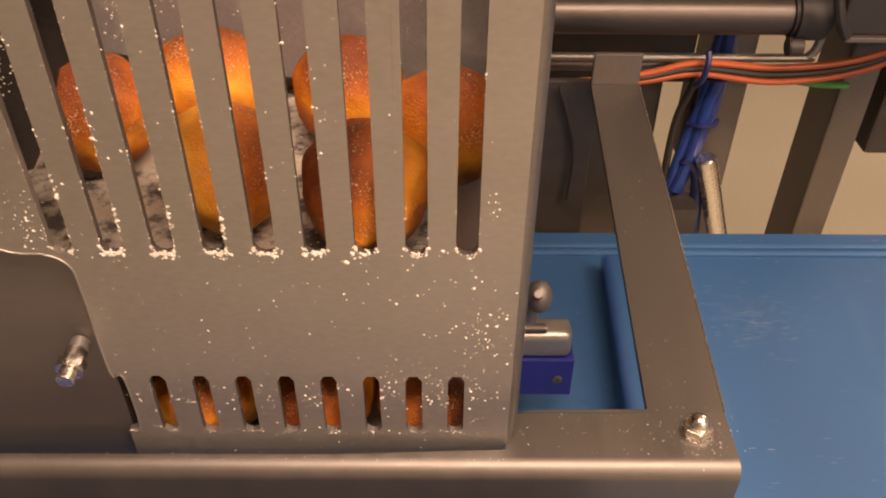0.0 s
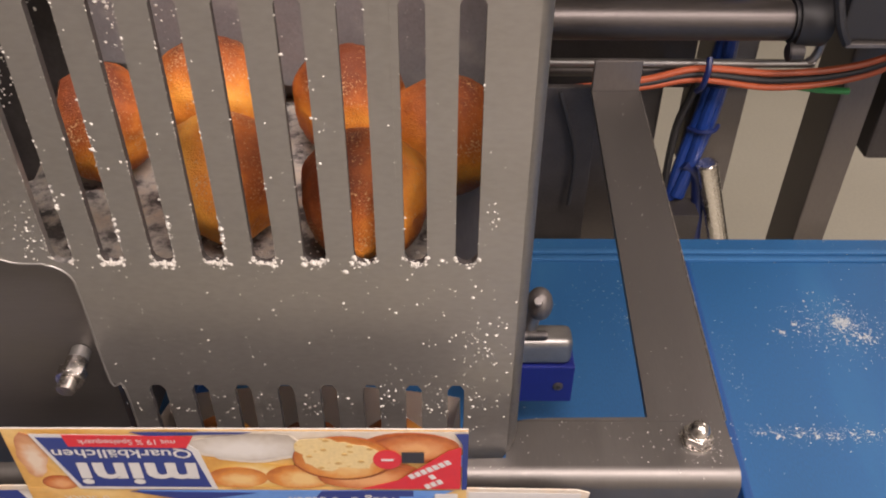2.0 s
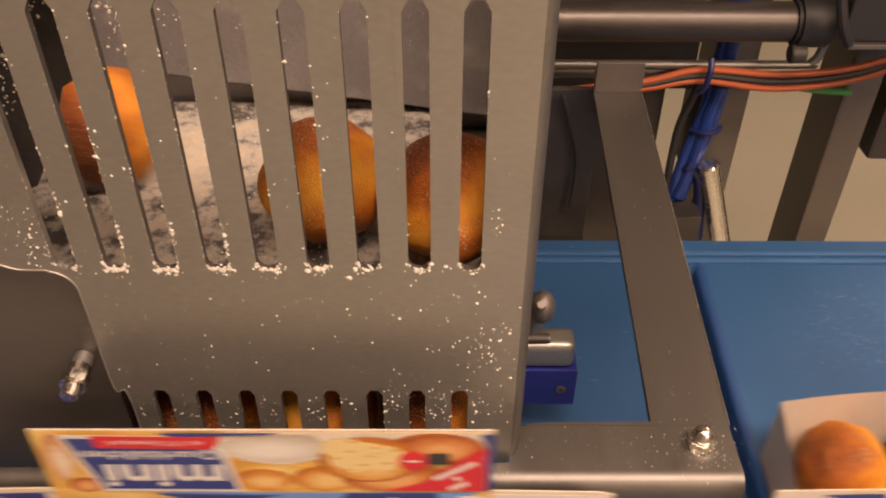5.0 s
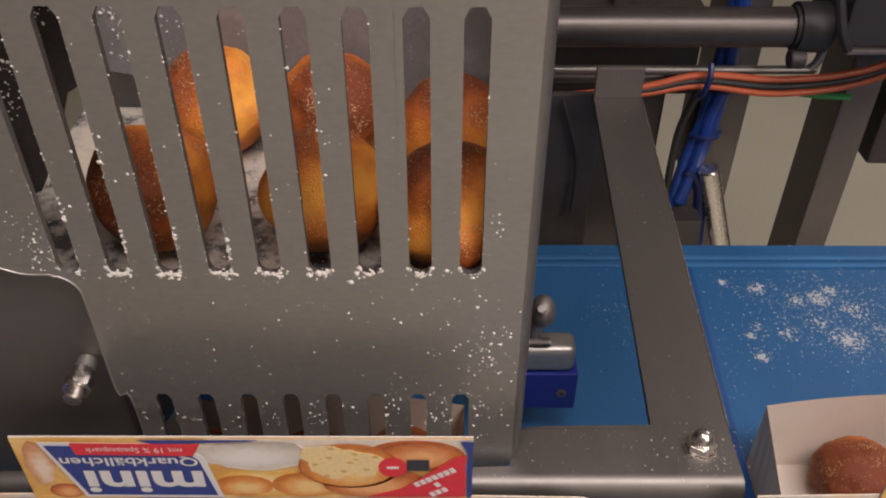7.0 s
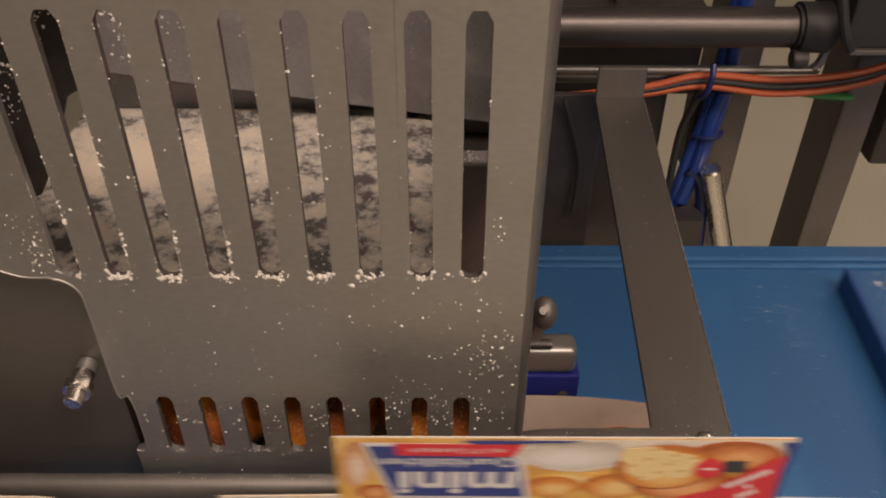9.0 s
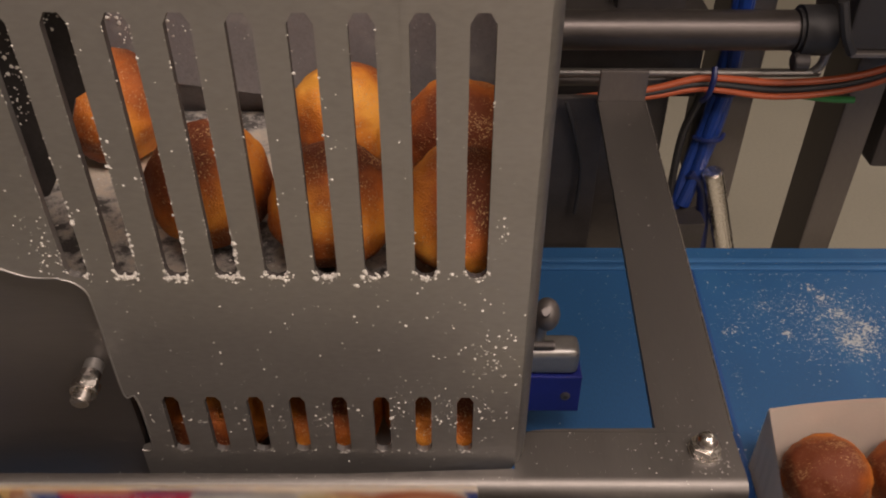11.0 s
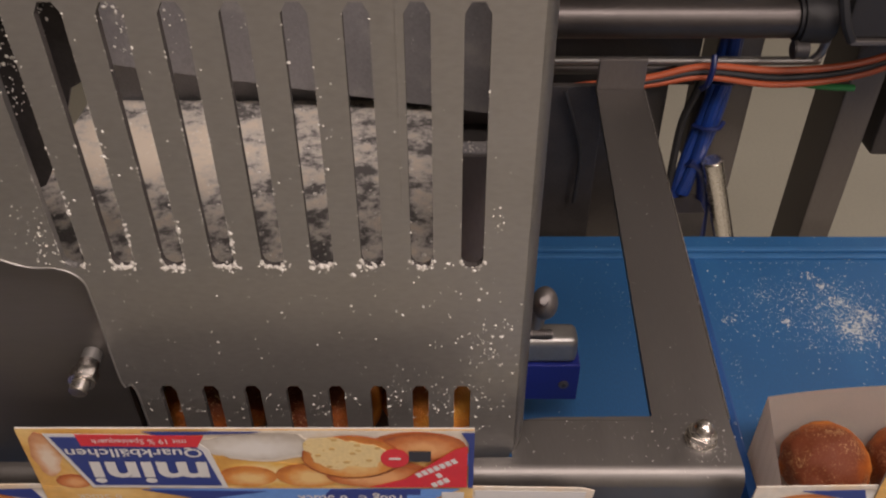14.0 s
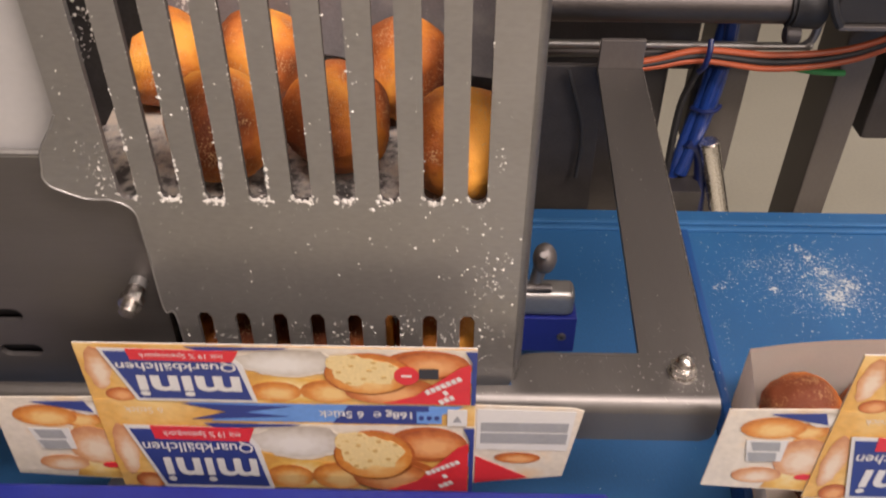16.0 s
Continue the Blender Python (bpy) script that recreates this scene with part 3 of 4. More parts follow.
def build_frame():
    fr = empty("support_frame", "grey flat steel frame with a rounded front fold and long arm", "machine frame")
    rr = 0.0075
    # front rail: top, fold and face as one bent sheet
    bm = bmesh.new()
    th = 0.003

    def section(back, drop):
        turn = [math.pi / 2 * i / 10 for i in range(11)]
        outer = [(back, 1.0)] + [(-0.0065 - rr * math.sin(q), 1.0 - rr + rr * math.cos(q)) for q in turn] + [(-0.0140, drop)]
        inner = [(back, 1.0 - th)] + [(-0.0065 - (rr - th) * math.sin(q), 1.0 - rr + (rr - th) * math.cos(q)) for q in turn] + [(-0.0140 + th, drop)]
        return outer + inner[::-1]

    rows = []
    for x, back, drop in ((-0.45, -0.0064, 0.9735), (0.0, -0.0058, 0.9735), (0.0733, -0.0030, 0.9735), (0.0738, 0.0165, 0.9735), (0.0830, 0.0175, 0.9735), (0.1670, 0.0175, 0.9735), (0.1715, 0.0175, 0.9750), (0.1735, 0.0175, 0.9790)):
        rows.append([bm.verts.new((x, y, z)) for y, z in section(back, drop)])
    count = len(rows[0])
    for a, b in zip(rows, rows[1:]):
        for k in range(count):
            bm.faces.new((a[k], a[(k + 1) % count], b[(k + 1) % count], b[k]))
    half = count // 2
    for end in (rows[0], rows[-1]):
        for k in range(half - 1):
            bm.faces.new((end[k], end[k + 1], end[count - 2 - k], end[count - 1 - k]))
    part("front_rail", bm, FRAME_STEEL, fr, "", True)
    # arm, with a soft inner corner to the rail
    out = [(0.1735, 0.0176), (0.1905, 0.3280), (0.1555, 0.3280), (0.1388, 0.0200), (0.0960, 0.0195)]
    out += [(0.0890, 0.0192), (0.0835, 0.0186), (0.0795, 0.0178)]
    part("arm", plate(out, [], lambda u, v, d: (u, v, 0.9999 - d), 0.004), FRAME_STEEL, fr)
    # polished strip stands in for the highlight on the arm's right edge
    part("arm_edge", box(-0.0004, 0, -0.004, 0.0004, 0.31, 0.0003), STEEL_BRIGHT, fr).matrix_basis = pose(0.1739, 0.0180, 1.0, 0, 0, -3.1)
    part("upright_end", box(0.1555, 0.3285, 0.993, 0.1905, 0.3325, 1.024, 0.0008), STEEL_DARK, fr)
    return fr


build_frame()


def build_cap_nut():
    nut = empty("cap_nut", "shiny domed cap nut with washer on the frame", "nut")
    x, y, z = 0.1580, 0.0065, 1.0
    part("washer", rod((x, y, z), (x, y, z + 0.0012), 0.0072, 28), STEEL_BRIGHT, nut)
    part("hexagon", rod((x, y, z + 0.0012), (x, y, z + 0.0062), 0.0067, 6, None, 0.0006), STEEL_BRIGHT, nut)
    bm = bmesh.new()
    bmesh.ops.create_uvsphere(bm, u_segments=20, v_segments=12, radius=0.0048)
    bmesh.ops.transform(bm, matrix=Matrix.Translation((x, y, z + 0.0068)) @ Matrix.Diagonal((1, 1, 1.05, 1)), verts=bm.verts)
    part("dome", bm, STEEL_BRIGHT, nut, "", True)
    spots = [(x + RNG.gauss(0, 0.009), y + RNG.gauss(0, 0.008), 1.0002, RNG.uniform(0.0002, 0.0006)) for _ in range(90)]
    spots += [(RNG.uniform(0.08, 0.17), RNG.uniform(-0.006, 0.017), 1.0002, RNG.uniform(0.0002, 0.0005)) for _ in range(70)]
    spots += [(RNG.uniform(-0.14, 0.08), RNG.uniform(-0.009, -0.005), 0.9998, RNG.uniform(0.0002, 0.0005)) for _ in range(60)]
    for _ in range(60):
        q = RNG.random()
        spots.append((0.141 + 0.017 * q + RNG.uniform(0, 0.03), 0.02 + 0.3 * q, 1.0002, RNG.uniform(0.0002, 0.0005)))
    thing("flour_on_frame", crumbs(spots, RNG), FLOUR, "fine flour grains on the steel frame", "flour", kind="stuff")


build_cap_nut()


# ---- bearing block under the guard ----
def build_block():
    b = empty("bearing_block", "blue plastic block with a steel clamp and set screw", "bearing block")
    part("plastic_body", box(0.075, 0.112, 0.9050, 0.1240, 0.142, 0.9350, 0.0010), BLUE_PLASTIC, b, "dark blue plastic body")
    part("clamp", box(0.070, 0.1130, 0.9352, 0.1215, 0.1300, 0.9545, 0.0055, None, 5), STEEL, b, "rounded steel clamp", True)
    part("threaded_rod", rod((0.080, 0.1165, 0.9570), (0.1060, 0.1165, 0.9570), 0.0026, 12), STEEL_DARK, b)
    for i in range(9):
        part("thread_ridge", rod((0.0945 + i * 0.0012, 0.1165, 0.957), (0.0951 + i * 0.0012, 0.1165, 0.957), 0.0031, 12), BLACK, b)
    part("set_screw", rod((0.1150, 0.1135, 0.9190), (0.1150, 0.1110, 0.9190), 0.0031, 16, None, 0.0004), STEEL_DARK, b, "small set screw")
    # raised black hexagon drawn in place of the socket's shaded hollow
    part("screw_recess", rod((0.1150, 0.1111, 0.9190), (0.1150, 0.1106, 0.9190), 0.0015, 6), BLACK, b)
    part("shaft", rod((0.0955, 0.121, 0.953), (0.0985, 0.119, 0.978), 0.0042, 18), STEEL, b, "", True)
    bm = bmesh.new()
    bmesh.ops.create_uvsphere(bm, u_segments=18, v_segments=12, radius=0.0088)
    bmesh.ops.transform(bm, matrix=Matrix.Translation((0.1000, 0.118, 0.9800)) @ Matrix.Diagonal((0.85, 1, 1.15, 1)), verts=bm.verts)
    part("knob", bm, STEEL_DARK, b, "dark polished knob", True)
    part("knob_screw", rod((0.0985, 0.112, 0.986), (0.0978, 0.109, 0.990), 0.0022, 14, None, 0.0004), SIDE_STEEL, b)


build_block()

# ---- conveyor belt, with pushers and spilt flour ----
BAY = 0.336
BELT_Z = 0.870


def build_belt():
    belt = empty("conveyor_belt", "blue conveyor belt with raised pusher bars and flour spots", "conveyor belt")
    part("belt_sheet", box(-2.2, -0.16, BELT_Z - 0.004, 1.6, 0.3175, BELT_Z), BELT, belt)
    for y in (0.288, 0.297):
        part("rim_strip", box(-2.2, y, BELT_Z, 1.6, y + 0.0045, BELT_Z + 0.0026, 0.0008), BELT_WORN, belt, "worn paler rim strip")
    for i in range(-6, 5):
        x = 0.2345 + i * BAY
        bar = part("pusher_bar", box(-0.0060, -0.17, 0, 0.0, 0.152, 0.022, 0.0015), PUSHER, belt, "raised navy blue pusher bar")
        bar.matrix_basis = pose(x - 0.0092, 0.112, BELT_Z, 0, 0, -2.8)
    rng = random.Random(3)
    spots = []

    def cloud(x, y, sx, sy, n, big=0.0011):
        for _ in range(n * 3):
            spots.append((rng.gauss(x, sx), min(0.284, max(-0.14, rng.gauss(y, sy))), BELT_Z + 0.0002, rng.uniform(0.0002, big * 0.62)))

    def clump(x, y, r, n):
        """A caked heap: large grains close together, thinning out into fine ones."""
        for _ in range(n):
            a, q = rng.uniform(0, 6.283), r * rng.random() ** 0.7
            spots.append((x + q * math.cos(a), min(0.285, y + q * math.sin(a)), BELT_Z + 0.0002, rng.uniform(0.0007, 0.0020) * (1.15 - 0.6 * q / r)))
        cloud(x, y, r * 1.3, r * 1.3, n // 3, 0.0014)

    for i in range(-6, 4):
        x0 = 0.24 + i * BAY
        for _ in range(260):
            spots.append((x0 + rng.uniform(0.01, 0.32), rng.uniform(-0.1, 0.285), BELT_Z + 0.0002, rng.uniform(0.0002, 0.0008)))
        for _ in range(110):
            spots.append((x0 + rng.uniform(0.0, 0.33), rng.uniform(0.280, 0.315), BELT_Z + 0.0022, rng.uniform(0.0002, 0.0008)))
    # first bay: one heap and a thin line across
    clump(0.3385, 0.219, 0.0095, 190)
    clump(0.350, 0.204, 0.009, 60)
    clump(0.305, 0.216, 0.006, 22)
    clump(0.292, 0.208, 0.005, 14)
    cloud(0.334, 0.216, 0.019, 0.016, 190, 0.0015)
    for k in range(9):
        clump(0.248 + k * 0.0125 + rng.uniform(-0.003, 0.003), 0.1162 + rng.gauss(0, 0.002), 0.0042, 16)
    cloud(0.275, 0.117, 0.022, 0.003, 90)
    cloud(0.335, 0.115, 0.03, 0.004, 60)
    # second pair of bays: many heaps
    for x, y, r, n in ((-0.410, 0.271, 0.0035, 30), (-0.385, 0.263, 0.0075, 95), (-0.341, 0.252, 0.0095, 130), (-0.330, 0.261, 0.006, 50), (-0.360, 0.250, 0.008, 45), (-0.334, 0.207, 0.0135, 230),
                       (-0.404, 0.211, 0.0040, 36), (-0.402, 0.190, 0.0065, 48), (-0.377, 0.213, 0.009, 44), (-0.350, 0.226, 0.008, 36), (-0.318, 0.240, 0.010, 90), (-0.300, 0.215, 0.012, 120), (-0.398, 0.222, 0.006, 20)):
        clump(x, y, r, n)
    cloud(-0.355, 0.235, 0.035, 0.026, 330, 0.0015)
    cloud(-0.315, 0.235, 0.03, 0.03, 160, 0.0014)
    # third pair of bays: one wide drift with a tail
    for x, y, r, n in ((-1.002, 0.209, 0.015, 240), (-0.990, 0.222, 0.012, 130), (-1.006, 0.238, 0.009, 60), (-1.011, 0.255, 0.007, 40), (-1.018, 0.267, 0.006, 30), (-1.093, 0.218, 0.006, 26), (-1.049, 0.217, 0.0055, 26), (-1.060, 0.245, 0.006, 20)):
        clump(x, y, r, n)
    cloud(-1.005, 0.225, 0.022, 0.022, 480, 0.0016)
    cloud(-1.05, 0.235, 0.03, 0.028, 260, 0.0014)
    for b in (0.0, -0.672, -1.344):
        cloud(0.181 + b, 0.225, 0.007, 0.022, 34)
        cloud(0.158 + b, 0.235, 0.010, 0.018, 14)
        cloud(0.246 + b, 0.17, 0.004, 0.03, 30)
    cloud(0.33 - BAY, 0.21, 0.03, 0.03, 160)
    cloud(0.31 - 3 * BAY, 0.23, 0.02, 0.02, 90)
    cloud(0.33 + BAY, 0.22, 0.02, 0.02, 160)
    me = mesh_of("belt_flour", crumbs(spots, rng), SUGAR)
    ob = new("belt_flour", me)
    ob.parent = belt
    tagged(ob, "white flour spilt on the belt", kind="stuff")
    return belt


belt = build_belt()
bed = empty("conveyor_bed", "dull steel bed with legs under the conveyor belt", "conveyor bed")
part("bed_sheet", box(-2.5, -0.15, 0.80, 2.5, 0.310, 0.8645, 0.002), STEEL_DARK, bed)
for lx in (-2.3, -0.75, 0.75, 2.3):
    for ly in (-0.12, 0.28):
        part("leg", box(lx - 0.02, ly - 0.02, 0.0, lx + 0.02, ly + 0.02, 0.80, 0.002), STEEL_DARK, bed)
thing("guide_rail", box(-2.0, -0.066, 0.925, 0.118, -0.046, 0.9745, 0.002), BLUE_PLASTIC, "bright blue plastic guide rail along the belt", "guide rail")

# ---- rear of the machine ----


def build_rear():
    def post(x0, y0, x1, y1, label, m=STEEL_DARK, z0=0.0, z1=1.3):
        p = empty("machine_post", label, "post", "rear posts")
        part("tube", box(x0, y0, z0, x1, y1, z1, 0.003), m, p)
        part("foot", box(x0 - 0.01, y0 - 0.01, z0, x1 + 0.01, y1 + 0.01, z0 + 0.012, 0.002), m, p)

    post(0.3985, 0.44, 0.4290, 0.50, "dark square steel post behind the belt")
    post(0.292, 0.48, 0.3320, 0.53, "dark square steel post behind the hose")
    post(0.190, 0.47, 0.2500, 0.52, "black square steel post near the arm", BLACK)
    thing("rear_guard_sheet", box(0.02, 0.352, 0.70, 0.167, 0.358, 0.99, 0.001), BLACK, "black sheet panel behind the guard", "panel")
    thing("rear_bracket", box(0.170, 0.372, 0.70, 0.200, 0.376, 0.985, 0.001), ROLLER, "grey steel bracket behind the arm", "bracket")
    thing("cross_beam", box(-0.20, 0.46, 0.932, 0.270, 0.50, 1.012, 0.003), BLACK, "black cross beam behind the roller", "beam")
    thing("side_cover", box(0.440, 0.44, 0.870, 0.52, 0.48, 1.10, 0.004), BLACK, "black cover on the rear post", "cover")
    roller = empty("drive_roller", "grey steel drive tube with dark end hub", "roller")
    part("tube", rod((-0.15, 0.41, 1.0195), (0.322, 0.41, 1.0195), 0.0160, 40, None, 0.002), ROLLER, roller, "", True)
    part("hub", rod((0.322, 0.41, 1.0195), (0.352, 0.41, 1.0195), 0.0200, 32, None, 0.003), RUBBER, roller, "dark hub", True)
    part("lug", rod((0.322, 0.398, 0.998), (0.334, 0.398, 0.998), 0.0080, 18, None, 0.001), BLACK, roller, "", True)
    motor = empty("drive_motor", "black drive motor at the end of the roller", "motor")
    part("housing", box(0.352, 0.385, 1.018, 0.47, 0.46, 1.13, 0.008), BLACK, motor)
    part("flange", box(0.350, 0.376, 1.018, 0.45, 0.384, 1.09, 0.002), RUBBER, motor)
    part("flange_edge", box(0.354, 0.372, 1.0135, 0.45, 0.386, 1.0175, 0.0008), STEEL_DARK, motor, "bare steel lower edge")
    part("cable_gland", tube([(0.335, 0.37, 1.06), (0.343, 0.367, 1.035), (0.352, 0.368, 1.02)], 0.004, 8), RUBBER, motor, "", True)
    thing("bent_rod", tube([(-0.05, 0.43, 0.972), (0.15, 0.43, 0.972), (0.344, 0.43, 0.972), (0.356, 0.43, 0.974), (0.362, 0.43, 0.983), (0.364, 0.43, 1.015)], 0.0038, 12), STEEL, "thin bent steel rod under the roller", "rod", smooth=True)
    thing("second_rod", rod((0.0, 0.445, 0.958), (0.245, 0.445, 0.958), 0.006, 16), STEEL_DARK, "short grey steel bar under the roller", "rod", smooth=True)
    for k, (dz, m, word) in enumerate(((0.0, ORANGE, "orange"), (-0.0055, RUBBER, "black"), (-0.011, ORANGE, "orange"))):
        spread = (1 - k) * 0.003
        pts = [(0.05, 0.415, 0.950 + dz * 0.2), (0.145, 0.418, 0.9535 + dz * 0.3), (0.215, 0.42, 0.9610 + dz * 0.6), (0.262, 0.42, 0.9720 + dz * 0.9), (0.325, 0.42, 0.9680 + dz * 1.2),
               (0.385, 0.42, 0.9735 + dz * 1.1), (0.43, 0.42, 0.990 + dz), (0.50, 0.42, 1.03 + dz)]
        thing("cable", tube(pts, 0.0030, 10), m, word + " cable sagging behind the arm", "cable", "cable bundle", smooth=True)
    thing("cable", tube([(0.29, 0.43, 0.955), (0.33, 0.432, 0.9525), (0.372, 0.432, 0.9465), (0.40, 0.432, 0.945)], 0.0030, 8), GREEN, "green earth cable below the orange ones", "cable", smooth=True)
    thing("cable", tube([(0.135, 0.345, 0.99), (0.143, 0.345, 0.965), (0.152, 0.345, 0.93), (0.151, 0.345, 0.885)], 0.0018, 8), RUBBER, "thin black wire hanging by the guard", "cable", smooth=True)
    bundle = empty("hose_bundle", "bundle of bright blue air hoses hanging behind the belt", "hose bundle")
    for k, (dx, dy) in enumerate(((-0.0058, 0.0), (0.0058, 0.0), (0.0, -0.0055), (0.0, 0.0058), (0.0092, 0.006))):
        w = 0.0012 * (k % 3 - 1)
        pts = [(0.2905 + dx * 0.7, 0.45 + dy, 1.09), (0.2910 + dx * 0.7, 0.45 + dy, 1.00), (0.2905 + dx * 0.8 + w, 0.45 + dy, 0.96), (0.2865 + dx - w, 0.45 + dy, 0.915), (0.2795 + dx * 0.9 + w, 0.45 + dy, 0.865), (0.2725 + dx * 0.8, 0.45 + dy, 0.815 + 0.005 * k)]
        part("air_hose", tube(pts, 0.0056, 10), HOSE_BLUE, bundle, "", True)
    for z, x in ((0.945, 0.2895), (0.898, 0.2845)):
        part("hose_wrap", tube([(x - 0.0125, 0.447, z), (x - 0.004, 0.4365, z + 0.002), (x + 0.007, 0.4365, z + 0.003), (x + 0.0145, 0.447, z + 0.003)], 0.0022, 8), NAVY, bundle, "dark blue wrap", True)
    thing("cable_tie", tube([(0.2665, 0.414, 0.985), (0.2655, 0.408, 0.976), (0.2635, 0.408, 0.962), (0.2615, 0.414, 0.954)], 0.0026, 8), NAVY, "blue tie round the cables", "cable tie", smooth=True)
    thing("cable", tube([(0.268, 0.43, 0.965), (0.266, 0.44, 0.935), (0.262, 0.45, 0.90), (0.261, 0.45, 0.85), (0.263, 0.45, 0.79)], 0.0036, 8), RUBBER, "black cable beside the blue hose", "cable", smooth=True)
    thing("valve_box", box(0.276, 0.470, 0.845, 0.2915, 0.50, 0.925, 0.003), STEEL_DARK, "small grey valve box on the post", "valve box")
    thing("air_pipe", rod((0.2925, 0.436, 0.868), (0.340, 0.436, 0.720), 0.0098, 20, None, 0.0015), STEEL_BRIGHT, "bare metal air pipe leaning behind the belt", "pipe", smooth=True)
    thing("air_hose", tube([(0.274, 0.445, 0.862), (0.288, 0.445, 0.850), (0.295, 0.445, 0.82), (0.303, 0.445, 0.74)], 0.0066, 12), NAVY, "dark blue air hose on the pipe", "hose", smooth=True)
    thing("small_bracket", box(0.245, 0.42, 0.78, 0.292, 0.45, 0.818, 0.001), BLACK, "small black bracket behind the belt edge", "bracket")


build_rear()


# ---- fried buns ----
BUN_R = 0.0252
bun_meshes = []
for seed in range(6):
    bm = bmesh.new()
    bmesh.ops.create_icosphere(bm, subdivisions=5, radius=1)
    off = Vector((seed * 3.1, seed * 1.7, 0.4))
    for v in bm.verts:
        d = v.co.normalized()
        k = 1 + 0.085 * noise.noise(d * 1.5 + off) + 0.034 * noise.noise(d * 3.6 + off) + 0.012 * noise.noise(d * 13 + off) + 0.006 * noise.noise(d * 30 + off)
        v.co = Vector((d.x, d.y, d.z * 0.97)) * k * BUN_R
    bun_meshes.append(mesh_of("fried_bun", bm, BUN, True))


small_meshes = []
for me in bun_meshes[:3]:
    small = me.copy()
    small.transform(Matrix.Diagonal((0.94, 0.94, 0.94, 1)))
    small_meshes.append(small)


def bun(i, small=False):
    ob = new("fried_bun", small_meshes[i % 3] if small else bun_meshes[i % 6])
    if small:
        return tagged(ob, "dark brown fried bun with coarse sugar in a carton", "bun", "fried buns")
    return tagged(ob, "golden brown fried curd bun with sugar and flour grains", "bun", "fried buns")


# ---- folding cartons ----
def flat(points, y0=0.0, thick=0.00015):
    """A thin printed patch facing the near side."""
    bm = bmesh.new()
    a = [bm.verts.new((x, y0, z)) for x, z in points]
    b = [bm.verts.new((x, y0 - thick, z)) for x, z in points]
    n = len(points)
    bm.faces.new(a)
    bm.faces.new(b)
    for i in range(n):
        bm.faces.new((a[i], a[(i + 1) % n], b[(i + 1) % n], b[i]))
    return bm


def oval(cx, cz, rx, rz, n=24, a0=0, a1=360):
    return [(cx + rx * math.cos(radians(a0 + (a1 - a0) * i / n)), cz + rz * math.sin(radians(a0 + (a1 - a0) * i / n))) for i in range(n)]


def blob(cx, cz, rx, rz, seed, n=30):
    """A round outline with soft dents."""
    out = []
    for x, z in oval(0, 0, 1, 1, n):
        k = 1 + 0.34 * noise.noise(Vector((x * 1.6 + seed * 7.3, z * 1.6, 0.5))) + 0.10 * noise.noise(Vector((x * 5 + seed, z * 5, 2.5)))
        out.append((cx + rx * x * k, cz + rz * z * k))
    return out


def words(text, size, x, z, y, bold=0.0, squeeze=1.0, spin=180):
    """Lettering on the near face, turned upside down; x, z: its middle."""
    cu = bpy.data.curves.new("lettering", "FONT")
    cu.body, cu.size, cu.align_x, cu.align_y, cu.offset, cu.resolution_u = text, size, "CENTER", "CENTER", bold, 3
    tmp = bpy.data.objects.new("lettering", cu)
    me = bpy.data.meshes.new_from_object(tmp)
    bm = bmesh.new()
    bm.from_mesh(me)
    bpy.data.objects.remove(tmp)
    bpy.data.meshes.remove(me)
    bpy.data.curves.remove(cu)
    m = Matrix.Translation((x, y, z)) @ pose(0, 0, 0, 90, 0, 0) @ pose(0, 0, 0, 0, 0, spin) @ Matrix.Diagonal((squeeze, 1, 1, 1))
    bmesh.ops.transform(bm, matrix=m, verts=bm.verts)
    return bm


L0, L1, HZ = -0.118, 0.055, 0.952  # the lid's ends and its hinge height


